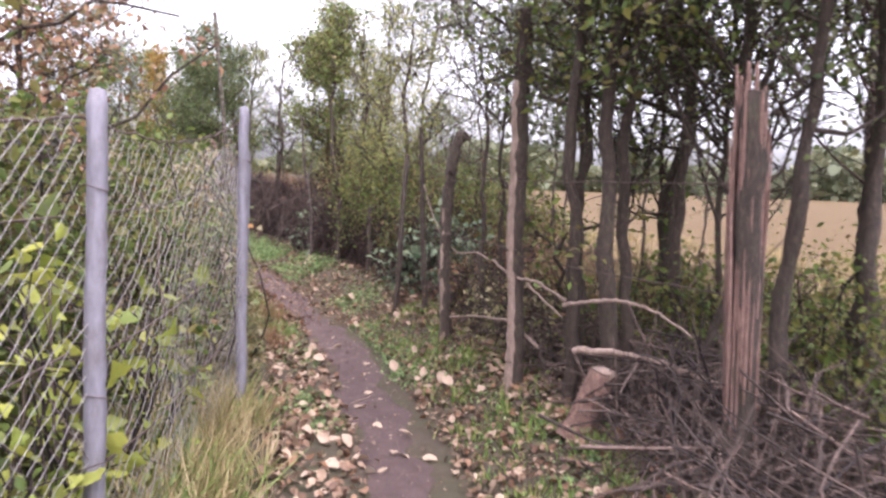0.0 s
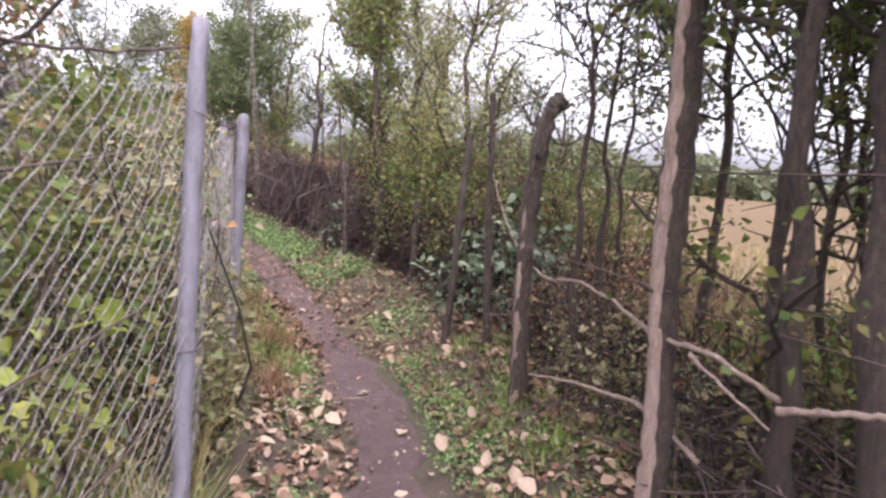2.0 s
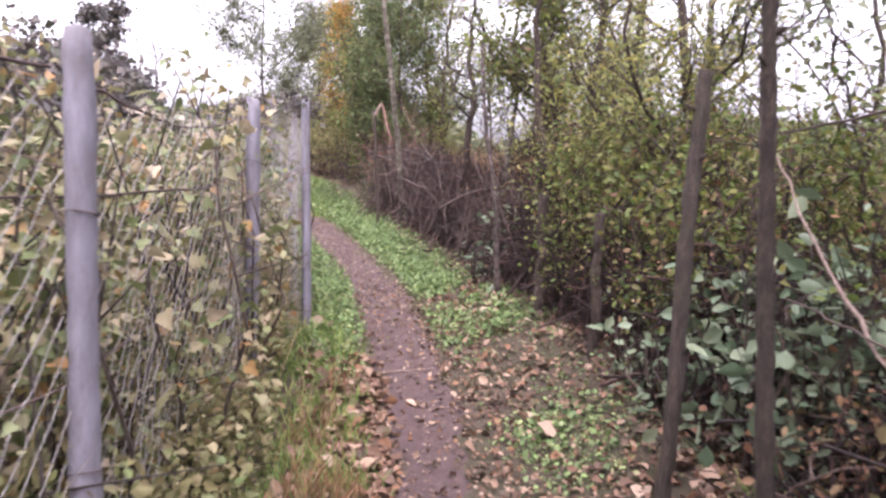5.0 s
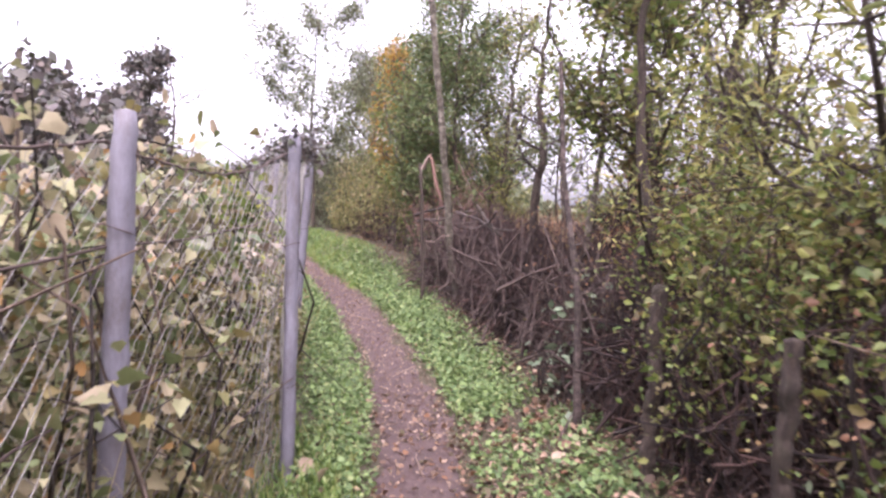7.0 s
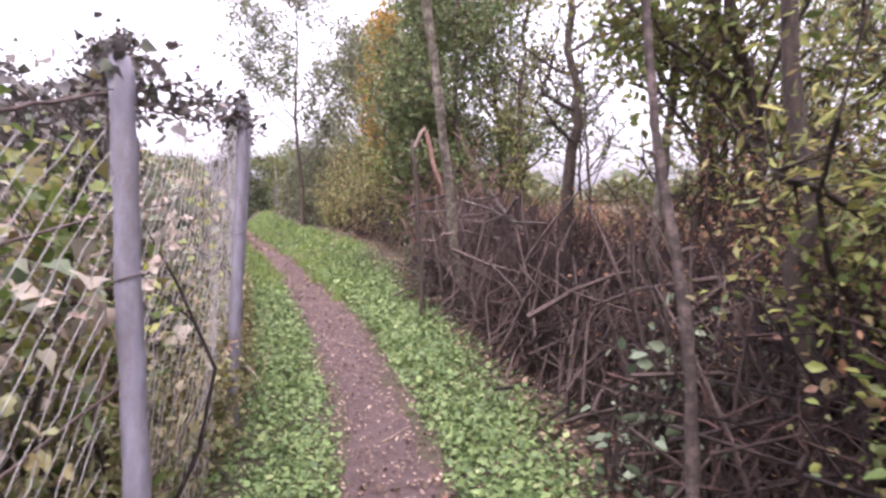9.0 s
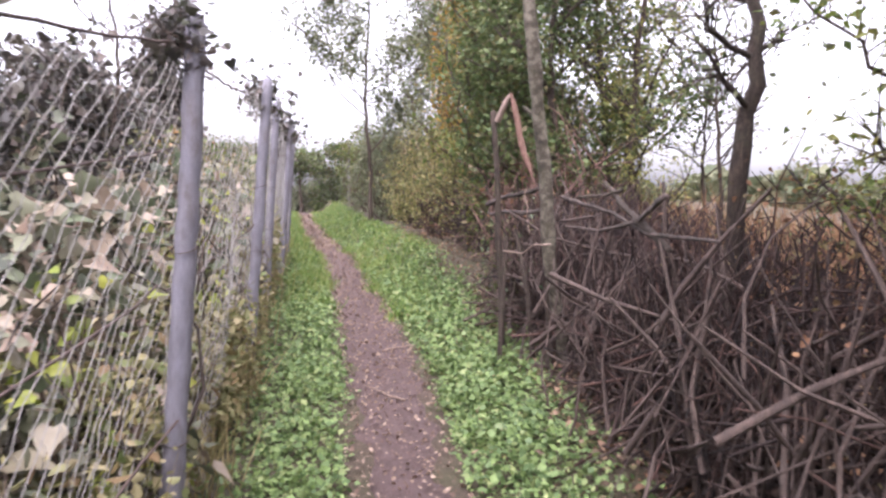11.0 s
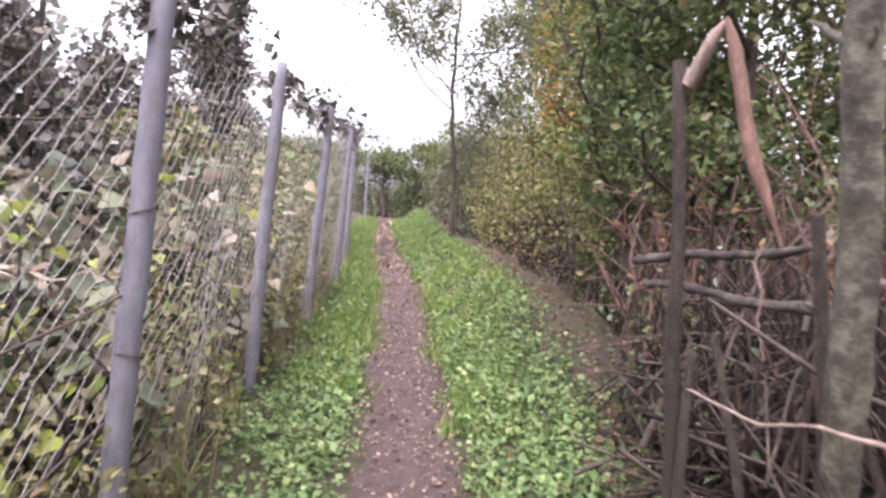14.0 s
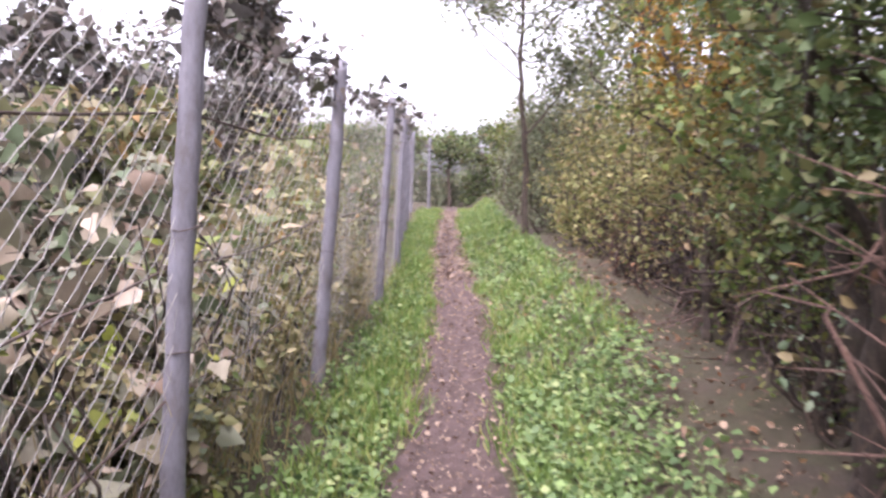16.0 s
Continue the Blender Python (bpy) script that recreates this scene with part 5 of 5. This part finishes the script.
def clumped(rng, n, y0, y1, o0, o1, r=0.12, per=40):
    c = scatter(rng, max(1, n // per), y0, y1, o0, o1, 0)
    k = rng.integers(0, len(c), n)
    p = c[k] + rng.normal(size=(n, 3)) * (r, r, 0)
    p[:, 2] = ground_z(p[:, 0], p[:, 1])
    return p


def stuff(name, label, category, pieces, mat):
    v, f = joined(pieces)
    return single(name, v, f, mat, label, category, kind="stuff")


rng = np.random.default_rng(77)


def herb_layer(n, y0, y1, o0, o1, size, tall, gap=0.02):
    p = clumped(rng, n, y0, y1, o0, o1, 0.1, 30)
    q = np.empty(len(p))
    d = np.interp(p[:, 1], _ys, _dx)
    q = (p[:, 0] - trail_x(p[:, 1])) / np.sqrt(1 + d * d)
    p = p[np.abs(q) > 0.19 + gap + 0.1 * rng.random(len(p)) ** 0.6]
    p[:, 2] += rng.random(len(p)) ** 1.5 * tall
    return leaves(rng, p, size, KITE * (0.9, 1.25, 1), 1.4, 0.05)


stuff("ground_herbs", "bright green low herbs along the path", "plants", [
    herb_layer(11000, 13.3, 16.5, 0.3, 0.8, 0.032, 0.1), herb_layer(14000, 16.3, 20.6, 0.3, 0.9, 0.033, 0.1), herb_layer(13000, 12.2, 19.5, -0.7, -0.3, 0.032, 0.1), herb_layer(14000, 20.4, 33, 0.3, 1.0, 0.036, 0.09), herb_layer(11000, 19.5, 33, -0.62, -0.3, 0.036, 0.09),
    herb_layer(3000, 6.5, 9.0, 0.28, 0.55, 0.024, 0.06), herb_layer(1500, 7.2, 9.2, -0.62, -0.35, 0.024, 0.05), herb_layer(1200, 5.4, 6.4, -0.6, -0.4, 0.024, 0.05), herb_layer(3800, 3.6, 8.0, 0.6, 1.3, 0.022, 0.04),
    herb_layer(1400, 9.4, 10.2, 0.5, 0.9, 0.026, 0.06), herb_layer(1300, 9.6, 12.4, 0.35, 1.35, 0.022, 0.05), herb_layer(2600, 11.7, 12.9, 0.3, 1.1, 0.034, 0.08), herb_layer(1800, 13.5, 16.5, -0.95, -0.5, 0.027, 0.1), herb_layer(3500, 16.5, 22, -1.05, -0.55, 0.03, 0.1), herb_layer(2600, 11.0, 13.0, -0.7, -0.35, 0.026, 0.07)], HERB)


def blades(n, y0, y1, o0, o1, tall, width=0.004, lean=0.35):
    p = clumped(rng, n, y0, y1, o0, o1, 0.06, 25)
    tip = p + np.column_stack([rng.normal(size=(n, 2)) * lean * tall, tall * rng.uniform(0.5, 1.2, n)])
    a = rng.uniform(0, np.pi, n)
    side = np.column_stack([np.cos(a), np.sin(a), np.zeros(n)]) * width * 1.5
    mid = p * 0.5 + tip * 0.5 + np.column_stack([rng.normal(size=(n, 2)) * 0.1 * tall, np.full(n, 0.08 * tall)])
    v = np.stack([p - side, p + side, mid + side * 0.8, mid - side * 0.8, tip + side * 0.1, tip - side * 0.1], 1).reshape(-1, 3)
    i = np.arange(n)[:, None] * 6
    return v, np.vstack([i + np.array([[0, 1, 2, 3]]), i + np.array([[3, 2, 4, 5]])])


stuff("verge_grass", "short green grass along the path", "grass", [blades(9000, 19, 34, -0.7, -0.25, 0.12), blades(7000, 20.5, 34, 0.25, 1.0, 0.12), blades(1500, 18.3, 20.5, 0.25, 0.7, 0.1), blades(2600, 8.5, 13, -0.9, -0.4, 0.12, 0.003), blades(3500, 2.5, 9, 0.5, 1.3, 0.08), blades(900, 12.5, 21, -1.6, -1.05, 0.3, 0.003, 0.45), blades(2000, 1.5, 6.0, -1.6, -0.85, 0.25, 0.003, 0.5)], GRASS)
stuff("dry_grass", "dry straw-coloured grass at the foot of the fence", "grass", [blades(1900, 1.5, 6.0, -1.6, -0.9, 0.3, 0.003, 0.5), blades(2600, 6, 12, -1.8, -1.0, 0.42, 0.003), blades(4500, 12, 24, -1.8, -0.85, 0.34, 0.0022), blades(500, 2.5, 5.6, -1.15, -0.8, 0.25, 0.003, 0.5), blades(3000, 5, 9, 2.0, 4.5, 0.6), blades(9000, 1, 18, 4.5, 14, 0.3, 0.005)], STRAW)


stuff("dry_stems", "tan dry stems caught in the wire fence", "plants", [blades(260, 5.6, 13.5, -1.3, -1.12, 1.2, 0.002, 0.15), blades(300, 13.5, 22, -1.1, -0.95, 0.7, 0.002, 0.2)], STRAW)
stuff("dead_stalks", "rust-brown dead stalks beside the path and field", "plants", [blades(320, 9.0, 11.2, -0.7, -0.42, 0.2, 0.003), blades(180, 7.6, 9.0, -0.8, -0.55, 0.18, 0.003), blades(9000, 15, 27, 3.0, 9.0, 0.9, 0.006), blades(3500, 5.5, 12, 2.0, 5.0, 0.6, 0.004)], RUSSET)


def litter(n, y0, y1, o0, o1, size, shape=OVAL * (1, 1, 1.6)):
    return leaves(rng, scatter(rng, n, y0, y1, o0, o1, 0.022), size, shape, 2.0, 0.0)


stuff("leaf_litter", "scattered small brown and tan fallen leaves", "leaves", [
    litter(2000, 1.5, 9.5, -0.8, -0.2, 0.045), litter(900, 3.0, 9.0, 0.9, 2.2, 0.05), litter(3800, 4.5, 9.5, 0.9, 2.8, 0.05), litter(3000, 1.5, 9.5, 0.3, 1.5, 0.034), litter(2400, 9.2, 14, -0.7, 1.4, 0.03), litter(3200, 9.0, 13.2, 0.2, 1.6, 0.022), litter(1500, 9.0, 11.6, -0.75, -0.2, 0.05), litter(700, 9.0, 13.2, 0.2, 1.5, 0.045), litter(3500, 2.5, 9.5, 0.35, 1.5, 0.032), litter(1500, 18.5, 24, 0.9, 1.9, 0.022), litter(1200, 13, 24, 0.3, 1.3, 0.03), litter(2600, 12.8, 18.5, 0.8, 1.4, 0.03), litter(5000, 2.0, 20, -0.26, 0.26, 0.009, KITE)], LITTER)

stuff("path_leaves", "small pale dead leaves strewn over the path", "leaves", [litter(260, 1.5, 9.5, -0.22, 0.24, 0.02), litter(350, 9.5, 13.5, -0.25, 0.25, 0.02), litter(5600, 13, 26, -0.28, 0.28, 0.018), litter(2200, 24, 34, -0.3, 0.3, 0.035)], PATHLEAF)

large = [raw_mesh("fallen_leaf", *leaves(np.random.default_rng(3 + i), np.zeros((1, 3)), 0.1, OVAL * (1, 0.85 + 0.15 * i, 1.2 + 0.6 * i), 3.0, 0.0, 0.0), PALELEAF) for i in range(4)]
for i in range(210):
    y = rng.uniform(3.4, 9.2) if i < 185 else rng.uniform(9.2, 13)
    o = rng.uniform(-0.75, -0.22) if rng.random() < 0.62 else rng.uniform(0.3, 1.0)
    if i % 12 == 0:
        o = rng.uniform(-0.2, 0.2)
    x, yy = at(y, o)
    ob = new("fallen_leaf", large[i % 4])
    ob.matrix_world = pose(float(x), float(yy), float(ground_z(x, yy)) + 0.03, rng.normal() * 14, rng.normal() * 14, rng.uniform(0, 360)) @ Matrix.Diagonal((*([rng.uniform(0.55, 1.25)] * 3), 1))
    tagged(ob, "large pale tan fallen leaf on the ground", "leaf", "large fallen leaves")

for i, (x, y, a, ln) in enumerate([(-1.05, 7.9, 10, 0.5), (-0.55, 6.2, 60, 0.3), (-0.9, 8.9, 100, 0.35), (-2.3, 11.3, 30, 0.4), (-2.9, 12.6, 120, 0.35), (-5.4, 16.6, 160, 0.4), (-5.9, 17.6, 40, 0.25), (-3.9, 14.6, 80, 0.3), (-7.7, 19.8, 150, 0.3)]):
    c, e = np.array([x, y]), np.array([math.cos(math.radians(a)), math.sin(math.radians(a))]) * ln / 2
    p, q = c - e, c + e
    branch("twig", "thin pale dead twig lying on the path", (*p, float(ground_z(*p)) + 0.03), (*q, float(ground_z(*q)) + 0.035), 0.007, 0.003, 500 + i, BAREWOOD, 0.02)

# ---- distance: tree line past the field ----
def tree_line():
    rng = np.random.default_rng(9)
    pieces = []
    n = 42000
    a = rng.uniform(-0.35, 1.75, n)
    r = rng.uniform(150, 190, n)
    x, y = r * np.sin(a), r * np.cos(a)
    hump = 6.5 + 3.0 * np.sin(a * 23) * np.sin(a * 9.1 + 1) + 1.2 * np.sin(a * 61)
    z = rng.random(n) ** 0.8 * hump
    single("tree_line", *leaves(rng, np.column_stack([x, y, z]), 1.2, BROAD, 0.5), GREYGREEN, "hazy grey-green tree line beyond the field", "trees", "stuff")


tree_line()
